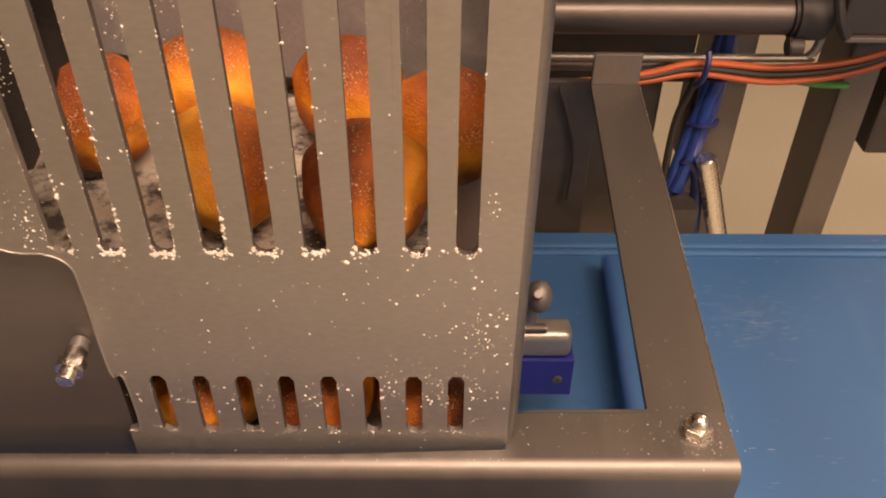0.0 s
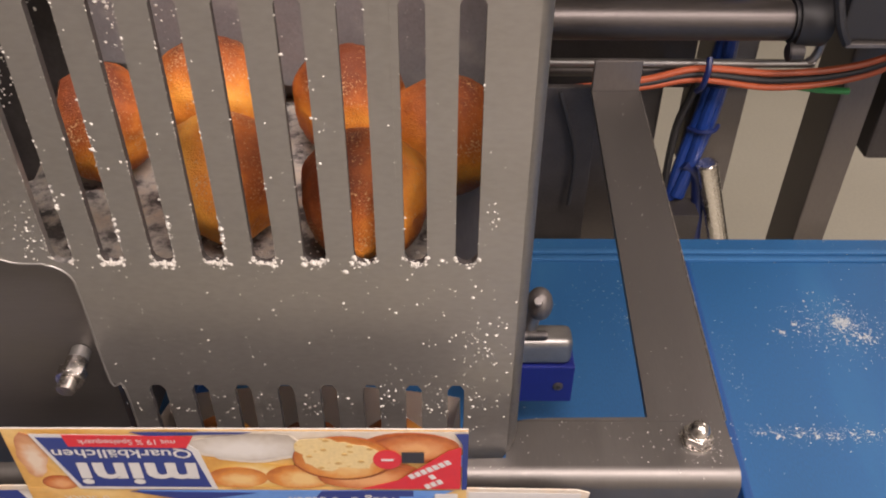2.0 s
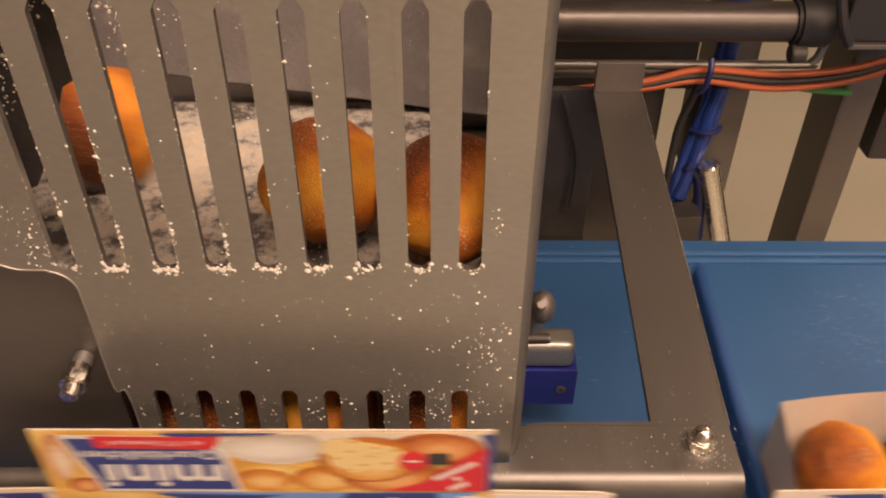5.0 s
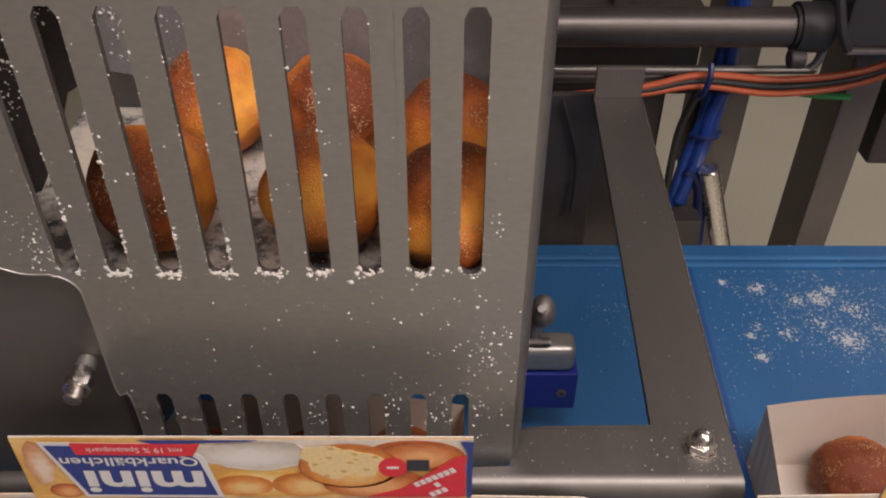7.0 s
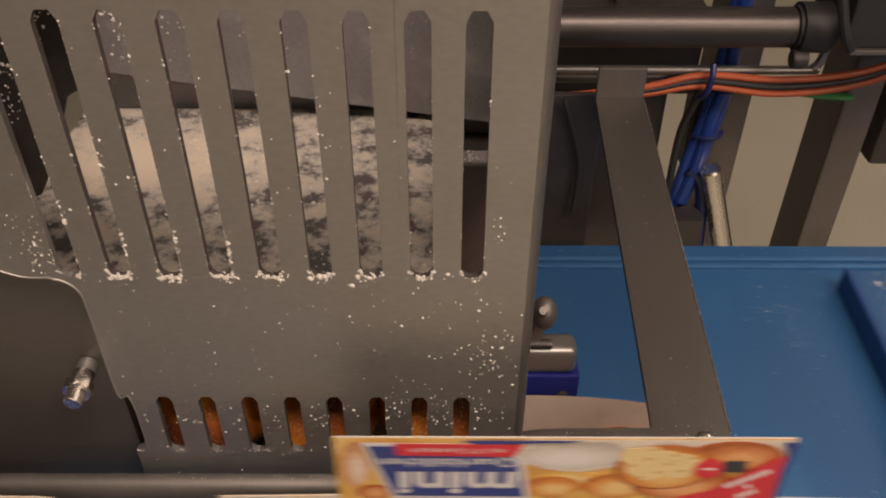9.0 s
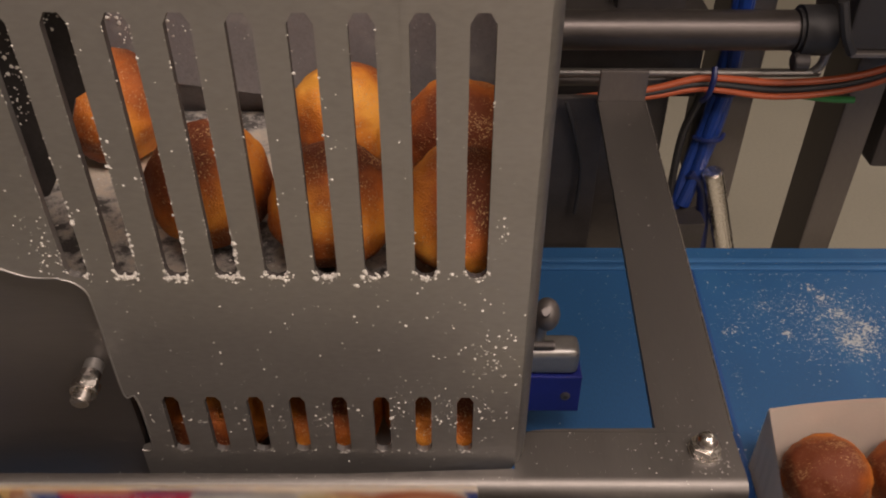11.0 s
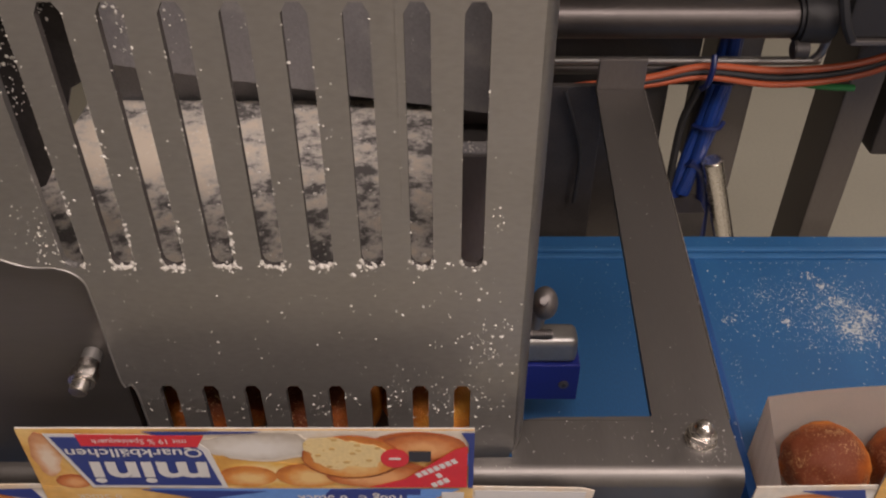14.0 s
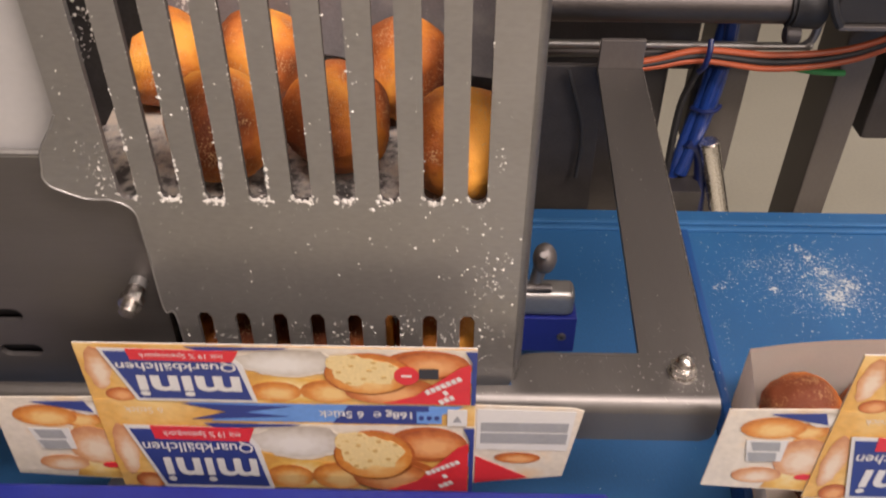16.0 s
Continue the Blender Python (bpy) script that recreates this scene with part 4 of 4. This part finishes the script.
def build_print(lid, z0, z1, low):
    """The pictures and words of one lid panel between two heights."""
    h = z1 - z0
    q = h / 0.036

    def z(f):
        return z0 + f * h

    part("background_print", flat([(L0, z0), (L1, z0), (L1, z1), (L0, z1)], -0.0002), P_YELLOW, lid)
    part("cream_print", flat([(-0.045, z(0.02)), (-0.018, z(0.02)), (-0.012, z(0.40)), (-0.045, z(0.55))], -0.0004), P_GOLD, lid)
    part("white_print", flat([(0.026, z(0.62)), (L1, z(0.70)), (L1, z(0.985)), (-0.045, z(0.985)), (-0.05, z(0.80))], -0.0004), P_CREAM, lid)
    part("bun_print", flat(blob(-0.1105, z(0.55), 0.0058, 0.0125 * q, 5), -0.0004), P_PALEBUN, lid)
    part("bun_print", flat(oval(-0.1040, z(0.10), 0.0070, 0.0045 * q), -0.0005), P_BUN, lid)
    part("bun_print", flat(oval(-0.0340, z(0.20), 0.0115, 0.0065 * q), -0.0006), P_ORANGE, lid)
    part("curd_shadow", flat(blob(-0.0295, z(0.70), 0.0235, 0.0088 * q, 2), -0.0006), P_CREAM, lid)
    part("curd_print", flat(blob(-0.0300, z(0.735), 0.0225, 0.0082 * q, 2), -0.0008), P_CURD, lid)
    part("bun_print", flat(oval(0.0330, z(0.72), 0.0190, 0.0092 * q), -0.0007), P_BROWN, lid)
    part("bun_print", flat(oval(0.0350, z(0.74), 0.0165, 0.0078 * q), -0.0009), P_BUN, lid)
    part("bun_print", flat(oval(-0.0100, z(0.22), 0.0130, 0.0075 * q), -0.0007), P_ORANGE, lid)
    part("bun_print", flat(oval(0.0180, z(0.26), 0.0200, 0.0088 * q), -0.0008), P_BROWN, lid)
    part("bun_print", flat(oval(0.0160, z(0.23), 0.0190, 0.0078 * q), -0.0010), P_BUN, lid)
    part("bun_print", flat(oval(0.0080, z(0.55), 0.0195, 0.0135 * q), -0.0010), P_BROWN, lid)
    part("bun_print", flat(oval(0.0075, z(0.56), 0.0185, 0.0128 * q), -0.0011), P_ORANGE, lid)
    part("crumb_print", flat(blob(0.0050, z(0.63), 0.0155, 0.0096 * q, 9), -0.0012), P_CRUMB, lid)
    for k in range(9):
        ang = k * 2.4
        part("crumb_hole", flat(oval(0.005 + 0.0024 * math.sqrt(k + 0.5) * 2 * math.cos(ang), z(0.63) + 0.0017 * q * math.sqrt(k + 0.5) * 2 * math.sin(ang), 0.0013, 0.0008 * q, 8), -0.0013), P_HOLE, lid)
    part("blue_print", flat([(0.049, z(0.42)), (L1, z(0.42)), (L1, z(0.62)), (0.045, z(0.62))], -0.0010), P_SKY, lid)
    part("edge_print", flat([(0.0530, z(0.02)), (L1, z(0.02)), (L1, z(0.98)), (0.0500, z(0.98)), (0.0530, z(0.80))], -0.0014), P_BLUE, lid)
    part("swoosh_print", flat([(-0.0640, z(0.93)), (-0.0300, z(0.97)), (-0.0250, z(0.995)), (-0.0700, z(0.995))], -0.0013), P_BLUE, lid)
    # blue name field, slanted, with white border
    # the near edge of the field leans with the printing
    fld = [(-0.0955, z(0.06)), (-0.0450, z(0.05)), (-0.0490, z(0.66)), (-0.0560, z(0.88)), (-0.1055, z(0.90))]
    grow = [(-0.0970, z(0.01)), (-0.0428, z(0.0)), (-0.0465, z(0.68)), (-0.0540, z(0.93)), (-0.1078, z(0.95))]
    part("field_border", flat(grow, -0.0010), P_WHITE, lid)
    part("name_field", flat(fld, -0.0012), P_BLUE, lid)
    part("red_band", flat([(-0.0945, z(0.76)), (-0.0505, z(0.74)), (-0.0470, z(0.93)), (-0.0955, z(0.95))], -0.0014), P_RED, lid)
    part("lettering", words("mini", 0.0195 * q, -0.0715, z(0.31), -0.0016, 0.0006, 1.42 / q), P_WHITE, lid)
    part("lettering", words("Quarkbällchen", 0.0070 * q, -0.0755, z(0.650), -0.0016, 0.0001, 1.28 / q), P_WHITE, lid)
    part("lettering", words("mit 19 % Speisequark", 0.0042 * q, -0.0720, z(0.84), -0.0016, 0.0, 1.0 / q), P_WHITE, lid)
    # red corner with a slogan in plain bars
    part("red_corner", flat([(0.014, z(0.03)), (0.0525, z(0.03)), (0.0525, z(0.76)), (0.0475, z(0.70)), (0.038, z(0.44)), (0.028, z(0.18))], -0.0014), P_RED, lid)
    for cx, cz, count in ((0.0440, 0.18, 3), (0.0435, 0.31, 1), (0.0425, 0.44, 7)):
        for i in range(count):
            bm = flat([(-0.0010, -0.0014), (0.0010, -0.0014), (0.0010, 0.0014), (-0.0010, 0.0014)])
            slide = (i - (count - 1) / 2) * 0.0027
            bmesh.ops.transform(bm, matrix=Matrix.Translation((cx - 0.002, -0.0016, z(cz) - 0.002)) @ pose(0, 0, 0, 0, -32, 0) @ Matrix.Translation((slide, 0, 0)), verts=bm.verts)
            part("slogan_bar", bm, P_WHITE, lid)
    if not low:
        part("badge", flat(oval(0.0245, z(0.55), 0.0055, 0.0058, 18), -0.0014), P_RED, lid)
        part("badge_bar", flat([(0.0222, z(0.535)), (0.0268, z(0.535)), (0.0268, z(0.565)), (0.0222, z(0.565))], -0.0016), P_WHITE, lid)
        part("date_field", flat([(0.0300, z(0.50)), (0.0385, z(0.50)), (0.0385, z(0.68)), (0.0300, z(0.68))], -0.0016), P_BLACK, lid)


def build_carton():
    c = empty("food_carton", "open printed carton tray with upright lid on the belt", "carton", "cartons on the belt")
    zt = 0.9400
    zb = BELT_Z + 0.0008
    part("tray_bottom", box(-0.1105, -0.020, zb, 0.045, 0.084, zb + 0.0007), CARD_IN, c)
    part("raised_insert", box(-0.106, -0.021, zb + 0.0140, 0.046, 0.085, zb + 0.0152), CARD_IN, c)

    def wall(name, a, b, material=CARD_IN, curve=0.0, flip=1):
        """a, b: bottom and top ends; a card wall with a slightly bowed top."""
        n = 10
        bm = bmesh.new()
        lo, hi = [], []
        for i in range(n + 1):
            f = i / n
            lo.append(bm.verts.new(Vector(a[0]).lerp(Vector(a[1]), f)))
            hi.append(bm.verts.new(Vector(b[0]).lerp(Vector(b[1]), f) + Vector((0, 0, curve * 4 * f * (1 - f)))))
        for i in range(n):
            bm.faces.new((lo[i], lo[i + 1], hi[i + 1], hi[i]))
        bmesh.ops.solidify(bm, geom=bm.faces[:], thickness=0.0006)
        part(name, bm, material, c)

    wall("far_wall", ((-0.1112, 0.084, zb), (0.045, 0.084, zb)), ((-0.107, 0.091, zt - 0.008), (0.056, 0.091, zt - 0.008)), CARD_IN, 0.010)
    wall("near_wall", ((-0.1140, -0.020, zb), (0.045, -0.020, zb)), ((L0 + 0.002, -0.0298, HZ), (L1 - 0.002, -0.0298, HZ)), CARD_IN)
    wall("end_wall", ((-0.1140, -0.020, zb), (-0.1112, 0.084, zb)), ((-0.132, -0.0290, zt + 0.004), (-0.107, 0.091, zt - 0.008)), CARD_IN)
    wall("end_wall", ((0.045, -0.020, zb), (0.045, 0.084, zb)), ((0.054, -0.0295, zt + 0.008), (0.056, 0.091, zt - 0.008)), CARD)
    # lid: its parts are drawn round the hinge line
    lid = part("lid", box(L0, 0.0, HZ, L1, 0.0006, 1.053), CARD, c, "printed lid with yellow, blue and red print and bun pictures")
    lid.data.transform(Matrix.Translation((0, 0, -HZ)))
    lid.matrix_basis = pose(0, -0.0305, HZ)
    kids = len(lid.children)
    build_print(lid, 1.0175, 1.0530, False)
    build_print(lid, 0.9525, 1.0030, True)
    # weight strip
    part("strip_print", flat([(L0, 1.0030), (L1, 1.0030), (L1, 1.0175), (L0, 1.0175)], -0.0003), P_YELLOW, lid)
    part("strip_blue", flat([(-0.066, 1.0040), (0.030, 1.0045), (0.050, 1.0165), (-0.075, 1.0165), (-0.058, 1.0105)], -0.0007), P_SKY, lid)
    part("strip_dark", flat([(-0.078, 1.0160), (-0.058, 1.0105), (-0.075, 1.0050), (-0.030, 1.0080), (-0.050, 1.0105), (-0.028, 1.0150)], -0.0009), P_BLUE, lid)
    part("strip_dark", flat([(-0.010, 1.0040), (0.034, 1.0040), (0.034, 1.0165), (-0.002, 1.0165)], -0.0009), P_BLUE, lid)
    part("lettering", words("168g ℮  6 Stück", 0.0068, 0.0060, 1.0105, -0.0012, 0.0001), P_WHITE, lid)
    part("lettering", words("6 Stück", 0.0060, -0.096, 1.0105, -0.0006, 0.0), P_CREAM, lid)
    part("symbol_field", flat([(0.0285, 1.0050), (0.0400, 1.0050), (0.0400, 1.0130), (0.0285, 1.0130)], -0.0012), P_SKY, lid)
    part("symbol_field", flat([(0.0425, 1.0035), (0.0515, 1.0035), (0.0515, 1.0150), (0.0425, 1.0150)], -0.0012), P_WHITE, lid)
    for i in range(3):
        part("symbol_bar", flat(oval(0.0307 + i * 0.0035, 1.0090, 0.0012, 0.0016, 10), -0.0014), P_BLUE, lid)
    part("symbol_bar", flat([(0.0450, 1.0065), (0.0490, 1.0065), (0.0470, 1.0110)], -0.0014), P_GREY, lid)
    # wings with bun picture and code field
    for side in (-1, 1):
        if side < 0:
            pts = [(L0 + 0.002, 0.9560), (-0.1690, 0.9600), (-0.1665, 1.0160), (L0, 1.0172)]
        else:
            pts = [(L1 - 0.001, 0.9580), (0.0985, 0.9650), (0.1045, 1.0130), (0.0995, 1.0150), (L1, 1.0160)]
        wing = flat(pts, 0.0012, 0.0006)
        part("wing", wing, P_CREAM, lid)
        if side < 0:
            part("wing_wash", flat([(L0 + 0.001, 0.9570), (-0.1400, 0.9590), (-0.1340, 0.9760), (-0.1250, 0.9960), (L0 + 0.001, 1.0010)], 0.0005), P_GOLD, lid)
            part("wing_white", flat(oval(-0.1225, 1.0105, 0.0075, 0.0052), 0.0003), P_CURD, lid)
            part("wing_bun", flat(oval(-0.1440, 0.9690, 0.0120, 0.0060), 0.0004), P_PALEBUN, lid)
            part("wing_bun", flat(oval(-0.1440, 1.0040, 0.0150, 0.0075), 0.0004), P_ORANGE, lid)
            part("wing_bun", flat(oval(-0.1260, 0.9830, 0.0130, 0.0140), 0.0004), P_PALEBUN, lid)
            part("wing_bun", flat(oval(-0.1275, 1.0020, 0.0095, 0.0058), 0.0005), P_ORANGE, lid)
            part("wing_yellow", flat([(-0.1180, 0.9990), (-0.1330, 0.9960), (-0.1300, 0.9900), (-0.1180, 0.9880)], 0.0006), P_GOLD, lid)
            part("wing_red", flat(oval(-0.1210, 0.9680, 0.0045, 0.0022), 0.0002), P_RED, lid)
            part("wing_blue", flat([(-0.1480, 1.0140), (-0.1230, 1.0150), (-0.1200, 1.0070), (-0.1310, 1.0095)], 0.0002), P_BLUE, lid)
            part("code_field", flat([(-0.1515, 0.9800), (-0.1350, 0.9800), (-0.1350, 0.9955), (-0.1545, 0.9955)], 0.0002), P_WHITE, lid)
            for z0, z1 in ((0.9800, 0.9868), (0.9880, 0.9945)):
                part("code_bar", flat([(-0.1500, z0), (-0.1375, z0), (-0.1385, z1), (-0.1520, z1)], 0.0000), P_GREY, lid)
        else:
            part("code_field", flat([(0.0560, 0.9850), (0.0990, 0.9850), (0.1010, 1.0130), (0.0560, 1.0140)], 0.0004), P_WHITE, lid)
            for z0, z1 in ((0.9900, 0.9975), (0.9985, 1.0050)):
                part("code_bar", flat([(0.0580, z0), (0.0980, z0), (0.0985, z1), (0.0580, z1)], 0.0002), P_GREY, lid)
            part("wing_red", flat([(0.0560, 0.9590), (0.0820, 0.9640), (0.0560, 0.9800)], 0.0002), P_RED, lid)
            part("wing_bun", flat(oval(0.0760, 0.9790, 0.0110, 0.0040), 0.0003), P_BUN, lid)
    for ob in list(lid.children)[kids:]:
        ob.data.transform(Matrix.Translation((0, 0, -HZ)))
    return c


carton = build_carton()
cartons = [carton] + [copy_thing(carton, pose(0, 0, 0)) for _ in range(5)]

# ---- motion ----
RUN, RAMP = 2 * BAY, 0.10


def travel(t):
    """How far the belt has gone at t, from its first standstill."""
    s = 0.0
    if t < 1.43:
        v = 0.288
        u = 1.43 - t
        return -(v * (u - 0.06) if u > 0.12 else v * u * u / 0.24)
    for t0, t1 in ((3.742, 6.20), (8.52, 11.02)):
        v = RUN / (t1 - t0 - RAMP)
        u = min(max(t - t0, 0), t1 - t0)
        if u < RAMP:
            s += v * u * u / (2 * RAMP)
        elif u < t1 - t0 - RAMP:
            s += v * (u - RAMP / 2)
        else:
            w = t1 - t0 - u
            s += RUN - v * w * w / (2 * RAMP)
    return s


def belt_times(a=0.0, b=16.0):
    ts = {0.0, 16.0}
    for t0, t1 in ((0.0, 1.43), (3.742, 6.20), (8.52, 11.02)):
        n = int((t1 - t0) / 0.3) + 1
        ts |= {round(t0 + (t1 - t0) * i / n, 3) for i in range(n + 1)}
        ts |= {round(t0 + 0.05, 3), round(t0 + RAMP, 3), round(t1 - RAMP, 3), round(t1 - 0.05, 3)}
    return sorted({round(t * FPS) / FPS for t in ts})


GATE_MOVES = [(2.81, 3.42, 3.78, 4.15), (7.58, 8.09, 8.58, 8.95), (12.43, 12.90, 13.36, 13.73)]
LOWER_MOVES = [(1.50, 2.60), (6.38, 7.42), (11.28, 12.30)]


def motions():
    walk(belt, [(t, pose(travel(t), 0, 0)) for t in belt_times()])
    # gates slide away and back
    rows = [(0.0, pose(0, 0, 0))]
    for a, b, c, d in GATE_MOVES:
        rows += [(a, pose(0, 0, 0)), (a + 0.1, pose(-0.020, 0, 0)), (b, pose(-0.172, 0, 0)), (c, pose(-0.172, 0, 0)), (d, pose(0, 0, 0))]
    walk(gate, rows + [(16.0, pose(0, 0, 0))])
    rows = [(0.0, pose(0, 0, 0))]
    for a, d in LOWER_MOVES:
        rows += [(a, pose(0, 0, 0)), (a + 0.45, pose(-0.170, 0, 0)), (d - 0.3, pose(-0.170, 0, 0)), (d, pose(0, 0, 0))]
    walk(lower_gate, rows + [(16.0, pose(0, 0, 0))])
    # cartons ride on the belt; their lids dip as they stop
    for n, c in enumerate(cartons):
        walk(c, [(t, pose(travel(t) - n * BAY, 0, 0)) for t in belt_times()])
        lid = next(k for k in c.children if k.name.startswith("lid"))
        rows = [(0.0, pose(0, -0.0305, HZ, 4))]
        for stop, deep, hold, up in ((1.44, 7, 1.62, 1.95), (6.20, 13, 6.50, 6.68), (11.02, 20, 11.30, 11.46)):
            rows += [(stop - 0.2, pose(0, -0.0305, HZ, -1)), (stop + 0.12, pose(0, -0.0305, HZ, deep)), (hold, pose(0, -0.0305, HZ, deep * 0.9)), (up, pose(0, -0.0305, HZ, 1)), (up + 0.15, pose(0, -0.0305, HZ, 0))]
            if stop < 10:
                go = 3.77 if stop < 3 else 8.57
                rows += [(go, pose(0, -0.0305, HZ, 0)), (go + 0.2, pose(0, -0.0305, HZ, -1))]
        walk(lid, rows + [(16.0, pose(0, -0.0305, HZ, 0))])
    # buns: chamber, lower chamber, carton
    up_z, low_z, tray_z = 1.092 + BUN_R * 0.98, 0.9786 + BUN_R * 0.97, BELT_Z + 0.0165 + BUN_R * 0.97
    tray = [(0.022, 0.013), (-0.026, 0.010), (-0.074, 0.012), (0.020, 0.061), (-0.029, 0.060), (-0.078, 0.061)]
    low = [(0.0400, 0.0290), (-0.0105, 0.0285), (-0.0610, 0.0290), (0.038, 0.081), (-0.012, 0.0815), (-0.062, 0.081)]
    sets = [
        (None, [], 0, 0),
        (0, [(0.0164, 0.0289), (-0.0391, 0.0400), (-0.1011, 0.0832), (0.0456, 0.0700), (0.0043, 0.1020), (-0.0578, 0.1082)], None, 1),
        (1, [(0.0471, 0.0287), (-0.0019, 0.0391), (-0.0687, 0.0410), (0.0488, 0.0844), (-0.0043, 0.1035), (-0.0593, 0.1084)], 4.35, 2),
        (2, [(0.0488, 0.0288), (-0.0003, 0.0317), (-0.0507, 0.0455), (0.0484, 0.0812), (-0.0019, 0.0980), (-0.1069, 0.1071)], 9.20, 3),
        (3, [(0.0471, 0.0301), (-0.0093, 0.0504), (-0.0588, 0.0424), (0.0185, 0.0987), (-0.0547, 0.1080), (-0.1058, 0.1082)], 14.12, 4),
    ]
    rolls = [
        [(14.24, -0.110, 0.055), (14.40, -0.030, 0.036), (14.52, 0.035, 0.031)],
        [(14.40, -0.105, 0.100), (14.60, -0.034, 0.108), (14.73, -0.006, 0.066), (14.95, -0.006, 0.058)],
        [(14.76, -0.112, 0.068), (14.86, -0.090, 0.060), (15.00, -0.070, 0.048)],
        [(14.56, -0.095, 0.096), (14.70, -0.052, 0.108), (15.04, -0.048, 0.108), (15.22, 0.012, 0.102)],
        [(14.98, -0.105, 0.098), (15.14, -0.072, 0.107), (15.28, -0.056, 0.108)],
        [(15.20, -0.112, 0.104), (15.34, -0.107, 0.107)],
    ]
    order = 0
    for cycle, places, arrive, k in sets:
        for i in range(6):
            b = bun(order)
            order += 1
            rng = random.Random(order)
            spin = rng.uniform(0, 360)
            lean = rng.uniform(-70, 70)
            rows = []

            def put(t, x, y, z, turn=0):
                if not rows or t > rows[-1][0] + 0.01:
                    rows.append((t, pose(x, y, z, lean, turn, spin)))

            lx, ly = low[i]
            tx, ty = tray[i]
            if cycle is None:
                put(0.0, lx, ly, low_z)
                lower_drop, home = LOWER_MOVES[0][0], 0
            else:
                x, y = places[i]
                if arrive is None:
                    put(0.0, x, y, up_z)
                elif cycle == 3:
                    # the last charge rolls in while the guard is in view
                    t0 = rolls[i][0][0]
                    place = 6 * (cycle - 1) + i
                    wx, wy = -0.24 - 0.051 * (place // 2), 0.055 + 0.051 * (place % 2)
                    put(0.0, wx, wy, up_z + 0.022)
                    put(t0 - 0.50, wx, wy, up_z + 0.022)
                    put(t0 - 0.14, -0.165, 0.085, up_z + 0.022, 50)
                    for step, (t, rx, ry) in enumerate(rolls[i]):
                        put(t, rx, ry, up_z, 85 + 45 * step)
                    put(rolls[i][-1][0] + 0.15, x, y, up_z, 110 + 45 * len(rolls[i]))
                else:
                    t0 = arrive + (0.03, 0.25, 0.55, 0.76, 1.02, 1.25)[i]
                    place = 6 * (cycle - 1) + i
                    wx, wy = -0.24 - 0.051 * (place // 2), 0.055 + 0.051 * (place % 2)
                    put(0.0, wx, wy, up_z + 0.022)
                    put(t0 - 0.45, wx, wy, up_z + 0.022)
                    put(t0 - 0.06, -0.165, 0.080, up_z + 0.022, 60)
                    put(t0 + 0.10, -0.100, 0.036 + y * 0.5 if i == 0 else 0.075 + 0.2 * y, up_z, 110)
                    far = max(0.02, (x + 0.100) / 0.36)
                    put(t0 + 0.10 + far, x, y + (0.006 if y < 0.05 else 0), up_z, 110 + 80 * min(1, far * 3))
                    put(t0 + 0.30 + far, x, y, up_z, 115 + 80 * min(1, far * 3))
                if cycle <= 2:
                    a, bb, c, d = GATE_MOVES[cycle]
                    f = (0.0475 - x - 0.004) / 0.172
                    fall = a + 0.10 + max(0, f) * (bb - a - 0.10)
                    fall -= 0.03 if y > 0.09 else 0.0
                    last = rows[-1][1]
                    rows.append((fall, last.copy()))
                    rows.append((fall + 0.14, pose(lx, ly, low_z, lean, 0, spin)))
                    lower_drop, home = (LOWER_MOVES[cycle + 1][0], (cycle + 1) * 2) if cycle < 2 else (None, None)
                else:
                    lower_drop = None
            if lower_drop is not None:
                go = lower_drop + (0.34 if lx < -0.03 else 0.22 if lx < 0.02 else 0.09)
                rows.append((go, pose(lx, ly, low_z, lean, 0, spin)))
                rows.append((go + 0.16, pose(tx, ty, tray_z, lean, 0, spin)))
                base = travel(go + 0.16)
                for t in belt_times():
                    if t > go + 0.2:
                        put(t, tx + travel(t) - base, ty, tray_z)
            if rows[-1][0] < 16.0:
                rows.append((16.0, rows[-1][1]))
            walk(b, rows)
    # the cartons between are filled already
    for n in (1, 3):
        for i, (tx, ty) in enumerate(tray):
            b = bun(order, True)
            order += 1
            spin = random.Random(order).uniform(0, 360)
            b.color = (0.62, 0.62, 0.62, 1)  # browner tone than the other buns
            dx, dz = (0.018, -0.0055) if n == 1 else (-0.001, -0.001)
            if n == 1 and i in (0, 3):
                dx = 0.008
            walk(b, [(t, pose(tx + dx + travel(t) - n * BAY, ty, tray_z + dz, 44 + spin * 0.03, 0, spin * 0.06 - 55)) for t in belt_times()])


motions()
